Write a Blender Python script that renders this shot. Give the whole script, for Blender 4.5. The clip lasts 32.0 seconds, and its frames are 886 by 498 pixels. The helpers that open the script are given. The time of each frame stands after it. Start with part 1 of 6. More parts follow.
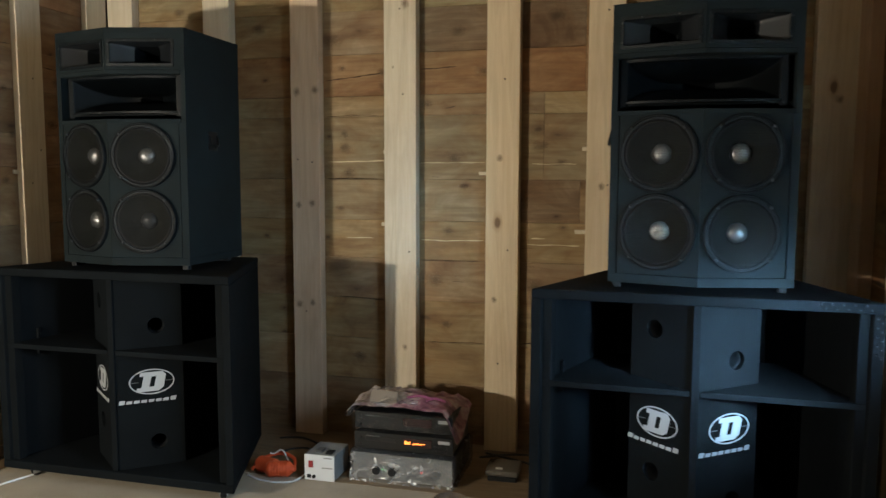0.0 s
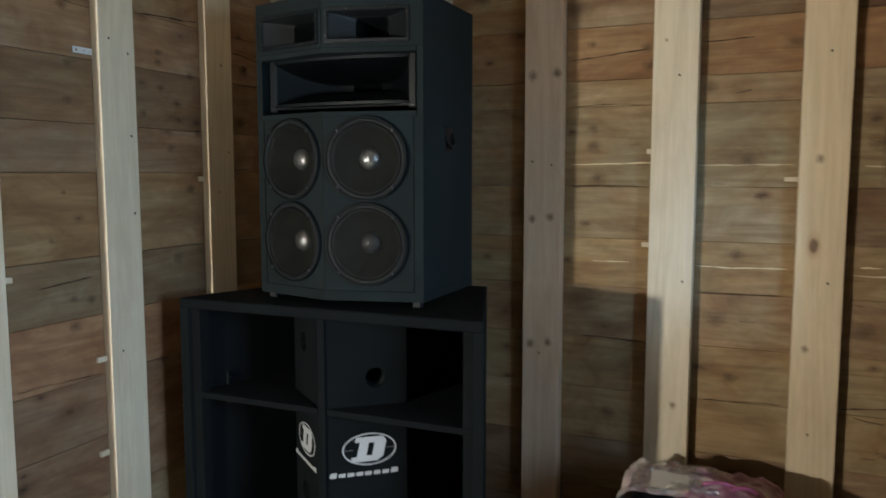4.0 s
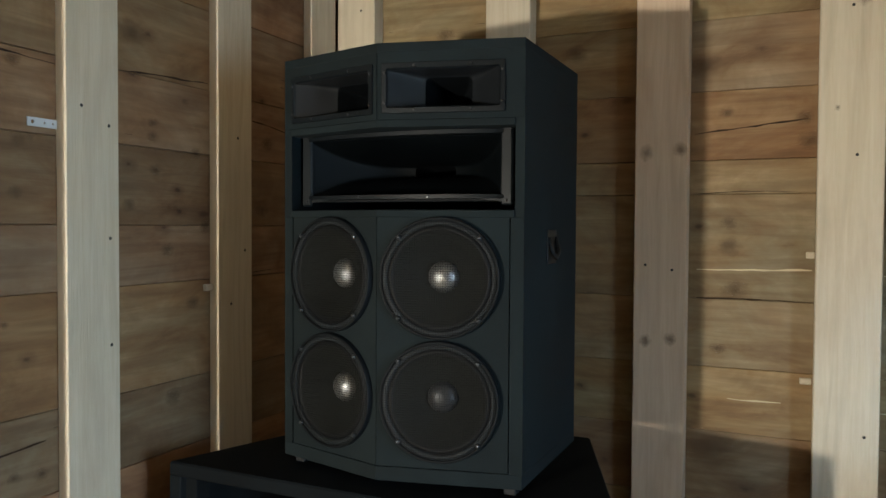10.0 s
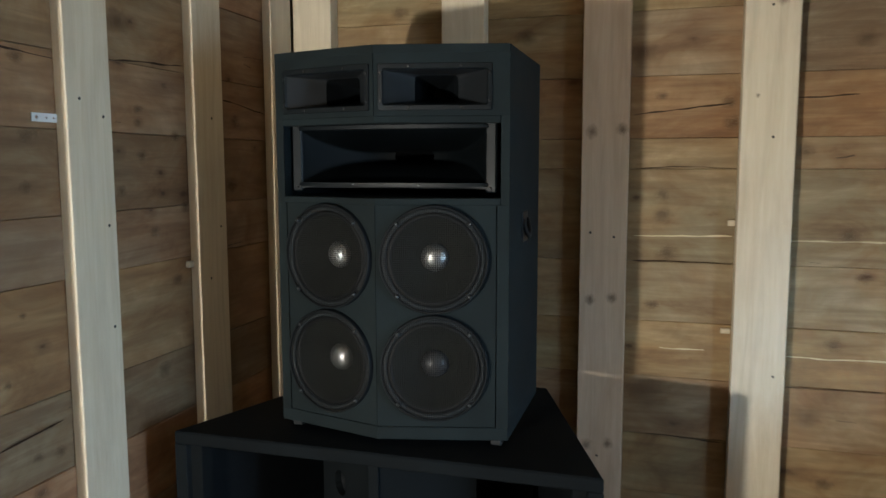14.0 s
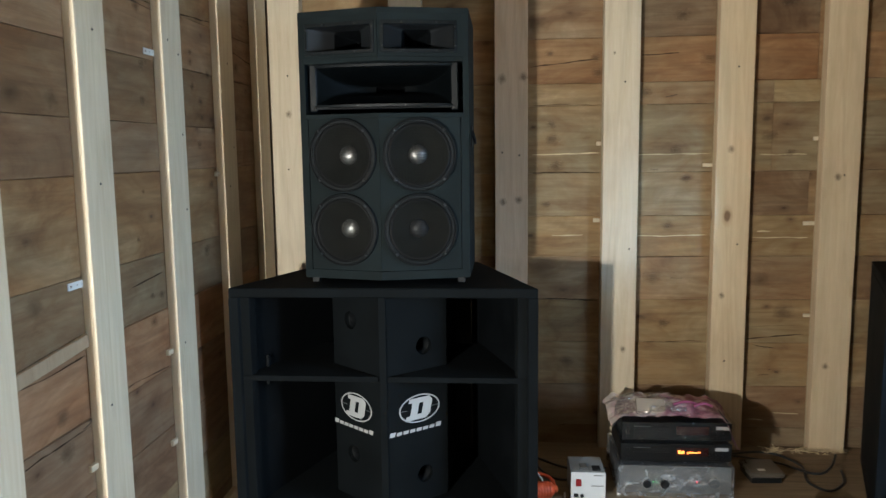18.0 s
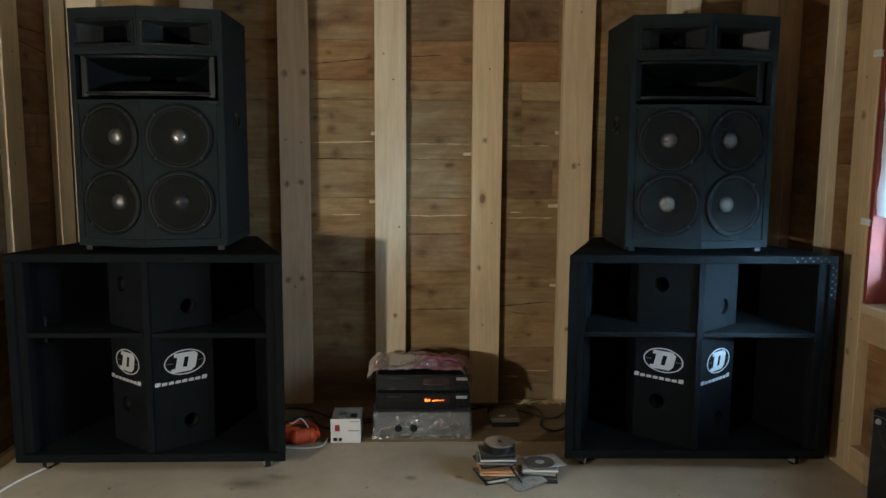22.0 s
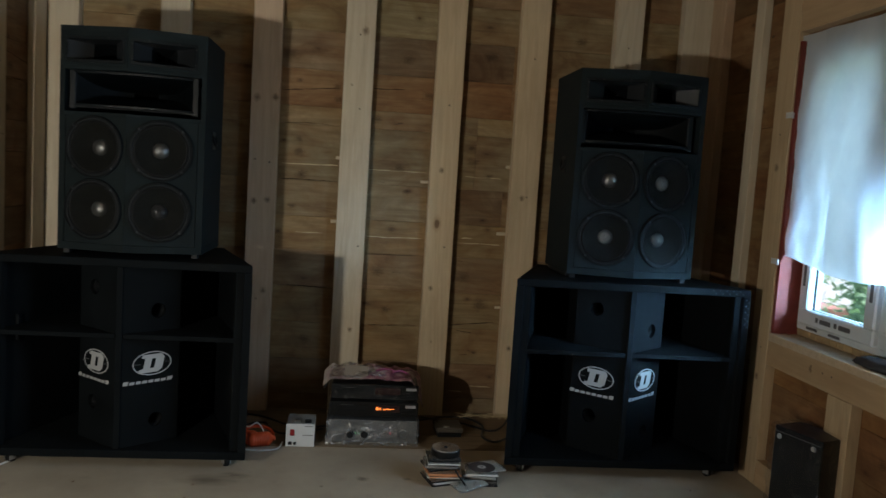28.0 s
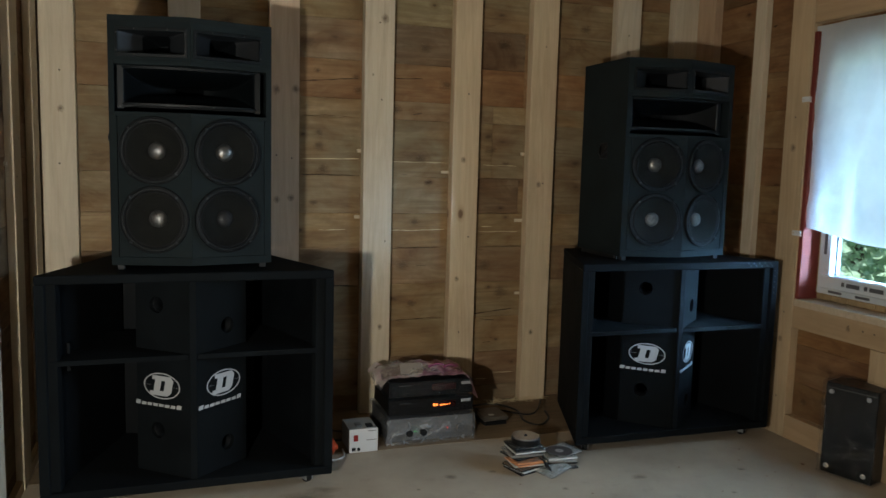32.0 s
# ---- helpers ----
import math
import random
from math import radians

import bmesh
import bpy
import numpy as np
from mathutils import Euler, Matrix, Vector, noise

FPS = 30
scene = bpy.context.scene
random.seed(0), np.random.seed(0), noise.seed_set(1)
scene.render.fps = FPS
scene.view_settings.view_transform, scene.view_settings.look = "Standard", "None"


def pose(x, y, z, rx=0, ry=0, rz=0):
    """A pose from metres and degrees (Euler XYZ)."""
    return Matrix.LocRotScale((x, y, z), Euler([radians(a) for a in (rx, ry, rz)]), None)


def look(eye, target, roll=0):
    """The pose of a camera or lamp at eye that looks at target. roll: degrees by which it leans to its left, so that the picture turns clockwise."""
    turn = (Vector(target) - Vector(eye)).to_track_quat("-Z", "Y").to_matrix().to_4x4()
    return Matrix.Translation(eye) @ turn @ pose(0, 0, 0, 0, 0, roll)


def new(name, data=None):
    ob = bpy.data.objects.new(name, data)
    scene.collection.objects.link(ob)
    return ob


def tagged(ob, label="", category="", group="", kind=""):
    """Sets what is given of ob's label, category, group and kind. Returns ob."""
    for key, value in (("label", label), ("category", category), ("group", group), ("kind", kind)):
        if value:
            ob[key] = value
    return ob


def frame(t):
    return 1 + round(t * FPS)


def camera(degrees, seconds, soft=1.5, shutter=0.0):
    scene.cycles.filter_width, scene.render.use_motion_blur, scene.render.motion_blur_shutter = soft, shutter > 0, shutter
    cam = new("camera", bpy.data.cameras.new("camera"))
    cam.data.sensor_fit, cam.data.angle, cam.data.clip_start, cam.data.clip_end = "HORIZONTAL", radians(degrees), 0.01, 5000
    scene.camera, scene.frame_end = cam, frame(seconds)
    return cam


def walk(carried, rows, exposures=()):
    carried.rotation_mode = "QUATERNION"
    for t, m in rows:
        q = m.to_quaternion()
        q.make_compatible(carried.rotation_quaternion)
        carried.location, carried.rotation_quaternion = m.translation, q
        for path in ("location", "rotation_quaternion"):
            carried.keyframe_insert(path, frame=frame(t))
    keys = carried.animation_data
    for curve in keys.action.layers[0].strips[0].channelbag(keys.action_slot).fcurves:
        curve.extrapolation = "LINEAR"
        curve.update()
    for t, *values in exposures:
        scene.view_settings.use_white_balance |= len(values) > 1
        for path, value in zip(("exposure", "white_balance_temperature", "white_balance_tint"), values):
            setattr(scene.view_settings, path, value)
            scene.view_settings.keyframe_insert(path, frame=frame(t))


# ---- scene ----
cam = camera(60.1, 32.0, shutter=0.8)
METRES, EYE, TILT, LEAN, TURN = 6.0, 1.292, 0.0, 0.35, 14.7
ROWS = [
    (0.0, 0.0, 0.0, 0.0, 0.05, -5.53, -0.52),
    (0.5, -0.0221, 0.0088, 0.0012, -0.38, -5.78, -0.92),
    (1.0, -0.0467, 0.0184, 0.001, -0.29, -5.33, -0.77),
    (1.5, -0.0551, 0.0274, 0.0003, 1.18, -4.95, -0.7),
    (2.0, -0.0564, 0.0538, 0.0001, 4.34, -5.5, -0.16),
    (2.5, -0.0548, 0.0758, 0.0009, 7.47, -6.27, 0.36),
    (3.0, -0.0604, 0.0918, 0.0006, 9.3, -6.73, -0.03),
    (3.5, -0.0787, 0.1104, 0.0014, 9.37, -6.57, -0.42),
    (4.0, -0.1023, 0.1272, 0.0041, 8.44, -5.7, -0.32),
    (4.5, -0.1139, 0.1411, 0.0051, 8.58, -4.88, -0.51),
    (6.5, -0.1088, 0.2129, 0.0122, 15.4, -2.34, -0.24),
    (7.0, -0.1197, 0.2244, 0.0153, 14.6, -1.69, -0.36),
    (7.5, -0.1282, 0.2321, 0.0172, 13.92, -1.55, -0.6),
    (8.0, -0.1316, 0.2345, 0.0184, 13.79, -1.42, -0.69),
    (8.5, -0.1329, 0.2348, 0.0197, 13.54, -1.11, -0.68),
    (9.0, -0.135, 0.2362, 0.0215, 12.6, -1.17, -0.86),
    (9.5, -0.1413, 0.2391, 0.0253, 11.14, -1.44, -0.88),
    (10.0, -0.1505, 0.2435, 0.0291, 9.98, -1.74, -0.69),
    (10.5, -0.1577, 0.246, 0.0362, 9.25, -3.21, -0.29),
    (11.0, -0.1619, 0.2456, 0.0417, 8.35, -4.67, -0.48),
    (11.5, -0.166, 0.2435, 0.0472, 7.79, -5.22, -1.49),
    (12.0, -0.1693, 0.2418, 0.0516, 6.8, -5.96, -1.93),
    (12.5, -0.171, 0.2397, 0.0524, 5.59, -6.8, -1.62),
    (13.0, -0.175, 0.2398, 0.0527, 4.6, -7.16, -1.23),
    (13.5, -0.1805, 0.2287, 0.0509, 3.22, -7.08, -0.78),
    (14.0, -0.1849, 0.2099, 0.0482, 1.79, -6.39, -0.24),
    (14.5, -0.1979, 0.188, 0.0431, -0.03, -6.35, 0.26),
    (15.0, -0.2194, 0.1734, 0.0357, -2.25, -6.95, 0.94),
    (15.5, -0.2321, 0.1622, 0.0279, -4.26, -7.59, 0.89),
    (17.5, -0.2524, 0.0786, 0.0132, -9.27, -7.52, 1.11),
    (18.0, -0.2617, 0.066, 0.0121, -10.04, -7.21, 0.37),
    (18.5, -0.2674, 0.0482, 0.0132, -11.02, -7.12, -0.51),
    (19.0, -0.2622, 0.0363, 0.0132, -12.11, -7.05, -0.65),
    (19.5, -0.2413, 0.0111, 0.0127, -13.82, -6.74, -0.42),
    (20.0, -0.2152, -0.0202, 0.0129, -15.3, -6.25, -0.65),
    (20.5, -0.1992, -0.0306, 0.013, -16.48, -5.92, -0.9),
    (21.0, -0.1856, -0.0293, 0.0095, -16.92, -6.01, -0.87),
    (21.5, -0.1771, -0.0283, 0.0065, -16.81, -6.74, -0.71),
    (22.0, -0.1751, -0.0297, 0.0039, -16.48, -7.31, -0.72),
    (22.5, -0.179, -0.0409, 0.0013, -16.37, -7.19, -1.12),
    (23.0, -0.1836, -0.0621, 0.0008, -16.88, -6.37, -1.34),
    (23.5, -0.1839, -0.0744, -0.0003, -16.92, -5.75, -0.86),
    (24.0, -0.1852, -0.0806, -0.0016, -16.76, -5.42, -0.61),
    (24.5, -0.1846, -0.0846, -0.0021, -16.64, -5.08, -0.54),
    (25.0, -0.1844, -0.086, -0.0029, -16.39, -4.86, -0.65),
    (25.5, -0.1865, -0.0857, -0.0033, -16.2, -4.97, -0.81),
    (27.5, -0.1889, -0.0861, 0.0012, -18.1, -4.94, -3.28),
    (28.0, -0.2055, -0.0702, 0.004, -20.96, -5.12, -3.96),
    (28.5, -0.2339, -0.0515, 0.0044, -25.06, -6.08, -2.55),
    (29.0, -0.2524, -0.041, 0.0063, -25.88, -6.53, -2.55),
    (29.5, -0.2698, -0.0217, 0.0069, -26.11, -6.51, -2.24),
    (30.0, -0.2847, -0.0042, 0.008, -26.94, -7.02, -2.41),
    (30.5, -0.306, 0.0093, 0.0095, -28.46, -6.7, -2.08),
    (31.0, -0.3352, 0.02, 0.0098, -31.26, -6.23, -1.7),
    (31.5, -0.3525, 0.0203, 0.0088, -32.89, -6.12, -1.88),
    (32.0, -0.3587, 0.0146, 0.0061, -33.76, -6.12, -1.79),
]
EXPOSURES = [(0, 1.95, 6000, 10), (2, 2.10, 5700, 10), (3, 2.15, 5700, 10), (4, 1.95, 5600, 10), (7, 2.06, 5750, 10), (9, 2.08, 5800, 10), (11, 1.95, 5700, 10), (12, 1.90, 5600, 10), (13, 2.00, 5600, 10), (14, 2.07, 5550, 10), (15, 2.13, 5450, 10), (18, 2.26, 5450, 10), (19, 2.30, 5550, 10), (20, 2.14, 5700, 10),
             (21, 1.67, 5940, 10), (22, 1.44, 6040, 10), (23, 1.72, 5900, 10), (25.5, 0.82, 5860, 10), (28.5, 0.83, 5730, 10), (30, 0.92, 5880, 10), (31, 1.14, 5830, 10), (32, 1.27, 5690, 10)]
walk(cam, [(t, pose(0, 0, EYE, TILT, LEAN, TURN) @ pose(METRES * x, METRES * y, METRES * z, 90 + pitch, roll, yaw)) for t, x, y, z, yaw, pitch, roll in ROWS], EXPOSURES)

# ---- light ----
world = bpy.data.worlds.new("sky")
scene.world = world
world.use_nodes = True
wn = world.node_tree.nodes
sky = wn.new("ShaderNodeTexSky")
sky.sky_type = "NISHITA"
sky.sun_disc = False
sky.sun_elevation = radians(65)
sky.sun_rotation = radians(225)
wn["Background"].inputs["Strength"].default_value = 0.15
world.node_tree.links.new(sky.outputs[0], wn["Background"].inputs[0])


def lamp(name, kind, m, power, colour, **settings):
    data = bpy.data.lights.new(name, kind)
    data.energy, data.color = power, colour
    for key, value in settings.items():
        if key == "size":
            data.size = value
        elif key == "size_y":
            data.shape, data.size_y = "RECTANGLE", value
        elif key == "radius":
            data.shadow_soft_size = value
        elif key == "angle":
            data.angle = value
        elif key == "spread":
            data.spread = value
        elif key == "cone":
            data.spot_size, data.spot_blend = value, 1.0
    ob = new(name, data)
    ob.matrix_world = m
    return ob


# a bare work lamp low beside the left wall, behind the camera's way
lamp("work_lamp", "POINT", pose(-2.655, -0.10, 1.03), 39, (1.0, 0.895, 0.695), radius=0.045)
# the beam of its reflector, along the left wall to the back wall
lamp("work_lamp_beam", "SPOT", look((-2.655, -0.10, 1.03), (-1.7, 3.5, 1.75)), 49, (1.0, 0.895, 0.695), radius=0.045, cone=radians(124))
# sky light in the upper part of the window, outside the cloth
lamp("window_light", "AREA", pose(1.16, 1.92, 1.40, 0, 90, 0), 2.0, (0.64, 0.84, 1.0), size=0.72, size_y=0.80)
# the sky over the garden, through the panes below the cloth
lamp("low_pane_light", "AREA", pose(1.10, 1.90, 0.92, 0, 66, 0), 3, (0.52, 0.78, 1.0), size=0.16, size_y=1.05, spread=radians(110))
# the sky over the garden, slantwise through the panes below the cloth
lamp("slant_pane_light", "AREA", look((1.14, 1.50, 1.01), (0.36, 2.75, 0.60)), 1.9, (0.46, 0.76, 1.0), size=0.30, size_y=0.18, spread=radians(32))
# the brightest part of the sky, slantwise through the free casement
lamp("open_window_light", "AREA", look((1.19, 1.22, 1.10), (0.46, 2.7, 0.92)), 9, (0.44, 0.74, 1.0), size=0.4, size_y=0.5, spread=radians(44))
# the same sky straight through the casement that the cloth leaves free
lamp("casement_light", "AREA", pose(1.17, 1.20, 1.30, 0, 66, 0), 15, (0.68, 0.87, 1.0), size=0.95, size_y=0.62, spread=radians(138))
lamp("sun", "SUN", look((-3, -3, 9), (0, 0, 0)), 5.0, (1.0, 0.95, 0.88), angle=radians(0.6))


# ---- materials ----
class Mat:
    """A node material, built node by node."""

    def __init__(self, name):
        self.m = bpy.data.materials.new(name)
        self.m.use_nodes = True
        self.n = self.m.node_tree.nodes
        self.l = self.m.node_tree.links
        self.b = self.n["Principled BSDF"]
        self.out = self.n["Material Output"]

    def put(self, node, key, value):
        if isinstance(value, bpy.types.NodeSocket):
            self.l.new(value, node.inputs[key])
        else:
            node.inputs[key].default_value = value

    def node(self, kind, ins=(), **attrs):
        n = self.n.new(kind)
        if "operation" in attrs:
            n.operation = attrs["operation"]
        if "blend_type" in attrs:
            n.data_type, n.blend_type = "RGBA", attrs["blend_type"]
        if "feature" in attrs:
            n.feature = attrs["feature"]
        for k, v in dict(ins).items():
            self.put(n, k, v)
        return n

    def math(self, op, a, b=0.0):
        return self.node("ShaderNodeMath", {0: a, 1: b}, operation=op).outputs[0]

    def coords(self, scale=(1, 1, 1), shift=True):
        tc = self.node("ShaderNodeTexCoord")
        v = tc.outputs["Object"]
        if shift:
            info = self.node("ShaderNodeObjectInfo")
            off = self.node("ShaderNodeVectorMath", {0: (37.0, 19.0, 53.0)}, operation="SCALE")
            self.put(off, "Scale", info.outputs["Random"])
            v = self.node("ShaderNodeVectorMath", {0: v, 1: off.outputs[0]}, operation="ADD").outputs[0]
        mp = self.node("ShaderNodeMapping", {"Vector": v, "Scale": scale})
        return mp.outputs[0]

    def flat(self, vec, shift=(0, 0, 0)):
        """The face's own two axes as a plane: across (x + y) and up (z)."""
        sp = self.node("ShaderNodeSeparateXYZ", {0: vec})
        c = self.node("ShaderNodeCombineXYZ", {0: self.math("ADD", sp.outputs[0], sp.outputs[1]), 1: sp.outputs[2]})
        return self.node("ShaderNodeVectorMath", {0: c.outputs[0], 1: shift}, operation="ADD").outputs[0]

    def noise(self, vec, scale, detail=4.0, rough=0.55, dist=0.0):
        return self.node("ShaderNodeTexNoise", {"Vector": vec, "Scale": scale, "Detail": detail, "Roughness": rough, "Distortion": dist}).outputs[0]

    def rings(self, scale, count):
        """Growth rings cut lengthwise: the contour lines of a stretched noise, faint here and strong there."""
        n = self.noise(self.coords(scale), 1.3, 2, 0.35, 0.25)
        wave = self.math("SINE", self.math("MULTIPLY", n, count))
        line = self.node("ShaderNodeMapRange", {0: wave, 1: 0.1, 2: 1.0}).outputs[0]
        return self.math("MULTIPLY", line, self.node("ShaderNodeMapRange", {0: self.noise(self.coords((2.1, 2.1, 2.1)), 1.8, 3), 1: 0.35, 2: 0.65, 3: 0.25, 4: 1.0}).outputs[0])

    def voronoi(self, vec):
        n = self.node("ShaderNodeTexVoronoi", {"Vector": vec})
        n.voronoi_dimensions = "2D"
        self.put(n, "Scale", 1.0)
        self.put(n, "Randomness", 1.0)
        return n

    def ramp(self, fac, stops):
        n = self.n.new("ShaderNodeValToRGB")
        e = n.color_ramp.elements
        while len(e) < len(stops):
            e.new(0.5)
        for el, (p, c) in zip(e, stops):
            el.position = p
            el.color = (*c, 1) if len(c) == 3 else c
        self.put(n, 0, fac)
        return n.outputs[0]

    def mix(self, fac, a, b, blend="MIX"):
        n = self.node("ShaderNodeMix", blend_type=blend)
        col = [s for s in n.inputs if s.type == "RGBA"]
        self.put(n, 0, fac)
        for s, v in zip(col, (a, b)):
            if isinstance(v, bpy.types.NodeSocket):
                self.l.new(v, s)
            else:
                s.default_value = (*v, 1) if len(v) == 3 else v
        return [s for s in n.outputs if s.type == "RGBA"][0]

    def bump(self, height, strength=0.3, distance=0.003):
        n = self.node("ShaderNodeBump", {"Height": height, "Strength": strength, "Distance": distance})
        self.put(self.b, "Normal", n.outputs[0])

    def set(self, **kw):
        names = {"color": "Base Color", "rough": "Roughness", "metal": "Metallic", "spec": "Specular IOR Level",
                 "trans": "Transmission Weight", "ior": "IOR", "alpha": "Alpha", "coat": "Coat Weight", "sheen": "Sheen Weight"}
        for k, v in kw.items():
            if k == "color" and not isinstance(v, bpy.types.NodeSocket) and len(v) == 3:
                v = (*v, 1)
            self.put(self.b, names[k], v)
        return self.m


def wood(name, light, dark, knot, axis=0, tinted=False, knots=0.5, rough=0.62, streak=1.0, stain=(0.45, 0.42, 0.4)):
    """Sawn softwood, grain along the local axis 0 (x) or 2 (z)."""
    M = Mat(name)
    long = (0.9, 14, 14) if axis == 0 else (14, 14, 0.9)
    v = M.coords(long)
    g1 = M.noise(v, 3.2, 6, 0.62, 0.7)
    fine = M.noise(M.coords((6, 160, 160) if axis == 0 else (160, 160, 6)), 2.0, 3, 0.6)
    col = M.ramp(g1, [(0.30, dark), (0.52, [(a + b) / 2 for a, b in zip(light, dark)]), (0.72, light)])
    col = M.mix(M.math("MULTIPLY", fine, 0.22 * streak), col, [c * 0.55 for c in dark])
    ring = M.rings((0.34, 4.2, 4.2) if axis == 0 else (4.2, 4.2, 0.34), 70)
    col = M.mix(M.math("MULTIPLY", ring, 0.30 * streak), col, [c * 0.62 for c in dark])
    # knots: dark ovals with a reddish rim
    kv = M.flat(M.coords((2.6, 4.9, 4.9) if axis == 0 else (4.9, 4.9, 2.6)))
    vor = M.voronoi(kv)
    d = M.math("ADD", vor.outputs["Distance"], M.math("MULTIPLY", M.noise(kv, 9.0, 2), 0.05))
    pick = M.math("GREATER_THAN", M.node("ShaderNodeSeparateColor", {0: vor.outputs["Color"]}).outputs[0], 1.0 - knots)
    rim = M.math("MULTIPLY", M.node("ShaderNodeMapRange", {0: d, 1: 0.17, 2: 0.07}).outputs[0], pick)
    core = M.math("MULTIPLY", M.node("ShaderNodeMapRange", {0: d, 1: 0.105, 2: 0.07}).outputs[0], pick)
    col = M.mix(M.math("MULTIPLY", rim, 0.62), col, knot)
    col = M.mix(M.math("MULTIPLY", core, 0.8), col, [c * 0.35 for c in knot])
    # broad weather stains
    st = M.noise(M.coords((1.3, 3.2, 3.2) if axis == 0 else (3.2, 3.2, 1.3)), 1.6, 5, 0.65)
    col = M.mix(M.node("ShaderNodeMapRange", {0: st, 1: 0.5, 2: 0.85}).outputs[0], col, M.mix(1.0, col, stain, "MULTIPLY"))
    if tinted:
        info = M.node("ShaderNodeObjectInfo")
        col = M.mix(1.0, col, info.outputs["Color"], "MULTIPLY")
    M.bump(M.math("ADD", M.math("MULTIPLY", g1, 0.6), fine), 0.35, 0.0025)
    return M.set(color=col, rough=rough, spec=0.25)


def paint(name, colour, rough=0.5, grain=220, depth=0.0012, vary=0.25, spec=0.4, metal=0.0, scuff=None):
    """Paint, plastic or metal with a fine texture and uneven gloss."""
    M = Mat(name)
    v = M.coords((1, 1, 1))
    n1 = M.noise(v, 5.0, 5, 0.6)
    n2 = M.noise(v, grain, 2, 0.5)
    col = M.mix(M.node("ShaderNodeMapRange", {0: n1, 1: 0.35, 2: 0.7}).outputs[0], [c * (1 - vary) for c in colour], [c * (1 + vary) for c in colour])
    if scuff:
        s = M.node("ShaderNodeMapRange", {0: M.noise(M.coords((1, 1, 1)), 14.0, 8, 0.75), 1: 0.68, 2: 0.8}).outputs[0]
        col = M.mix(s, col, scuff)
    r = M.node("ShaderNodeMapRange", {0: n1, 1: 0.2, 2: 0.8, 3: max(0.02, rough - 0.1), 4: min(1, rough + 0.1)}).outputs[0]
    M.bump(n2, 0.35, depth)
    return M.set(color=col, rough=r, spec=spec, metal=metal)


def log_wood():
    """Old sawn log faces: mottled brown and grey-olive, soft knots, drying cracks."""
    M = Mat("sawn_log_wood")
    grain = M.noise(M.coords((1.1, 13, 13)), 3.0, 6, 0.6, 0.9)
    fine = M.noise(M.coords((5, 120, 120)), 2.0, 3, 0.6)
    blot = M.noise(M.coords((1.9, 3.6, 3.6)), 1.7, 6, 0.66, 0.8)
    col = M.ramp(blot, [(0.30, (0.155, 0.096, 0.048)), (0.44, (0.240, 0.168, 0.092)), (0.58, (0.284, 0.222, 0.134)), (0.72, (0.362, 0.294, 0.190))])
    tone = M.noise(M.coords((0.8, 2.0, 2.0)), 1.4, 3, 0.5, 0.4)
    col = M.mix(M.node("ShaderNodeMapRange", {0: tone, 1: 0.45, 2: 0.68, 3: 0.0, 4: 0.5}).outputs[0], col, M.mix(1.0, col, (1.18, 0.88, 0.64), "MULTIPLY"))
    col = M.mix(M.node("ShaderNodeMapRange", {0: tone, 1: 0.50, 2: 0.30, 3: 0.0, 4: 0.5}).outputs[0], col, M.mix(1.0, col, (0.84, 0.93, 0.98), "MULTIPLY"))
    col = M.mix(M.node("ShaderNodeMapRange", {0: grain, 1: 0.62, 2: 0.36, 3: 0.0, 4: 0.42}).outputs[0], col, (0.125, 0.078, 0.043))
    col = M.mix(M.math("MULTIPLY", fine, 0.16), col, (0.09, 0.06, 0.036))
    col = M.mix(M.math("MULTIPLY", M.rings((0.40, 4.6, 4.6), 64), 0.30), col, (0.115, 0.068, 0.036))
    for k, (sx, sz, r0, r1, need) in enumerate(((2.5, 5.0, 0.24, 0.02, 0.74), (6.0, 10.0, 0.20, 0.03, 0.90))):
        kv = M.flat(M.coords((sx, sz, sz)), (5.3 * k, 2.1 * k, 0))
        vor = M.voronoi(kv)
        d = M.math("ADD", vor.outputs["Distance"], M.math("MULTIPLY", M.noise(kv, 3.6, 5, 0.65), 0.20))
        pick = M.math("GREATER_THAN", M.node("ShaderNodeSeparateColor", {0: vor.outputs["Color"]}).outputs[0], need)
        halo = M.math("MULTIPLY", M.node("ShaderNodeMapRange", {0: d, 1: r0 + 0.10, 2: r1 + 0.09, 3: 0.0, 4: 0.62}).outputs[0], pick)
        core = M.math("MULTIPLY", M.node("ShaderNodeMapRange", {0: d, 1: r1 + 0.135, 2: r1 + 0.085, 3: 0.0, 4: 0.5}).outputs[0], pick)
        col = M.mix(halo, col, (0.088, 0.048, 0.025))
        col = M.mix(core, col, (0.032, 0.019, 0.012))
    # thin dark drying cracks, here and there
    cr = M.noise(M.coords((0.55, 8, 8)), 1.2, 2, 0.4, 0.1)
    thin = M.math("LESS_THAN", M.math("ABSOLUTE", M.math("SUBTRACT", cr, 0.5)), 0.003)
    some = M.math("GREATER_THAN", M.noise(M.coords((2.3, 2.3, 2.3)), 1.5, 2), 0.64)
    crack = M.math("MULTIPLY", thin, some)
    col = M.mix(M.math("MULTIPLY", crack, 0.8), col, (0.035, 0.024, 0.016))
    info = M.node("ShaderNodeObjectInfo")
    col = M.mix(1.0, col, info.outputs["Color"], "MULTIPLY")
    M.bump(M.math("SUBTRACT", M.math("ADD", M.math("MULTIPLY", grain, 0.5), fine), M.math("MULTIPLY", crack, 2.0)), 0.3, 0.0022)
    return M.set(color=col, rough=0.72, spec=0.2)


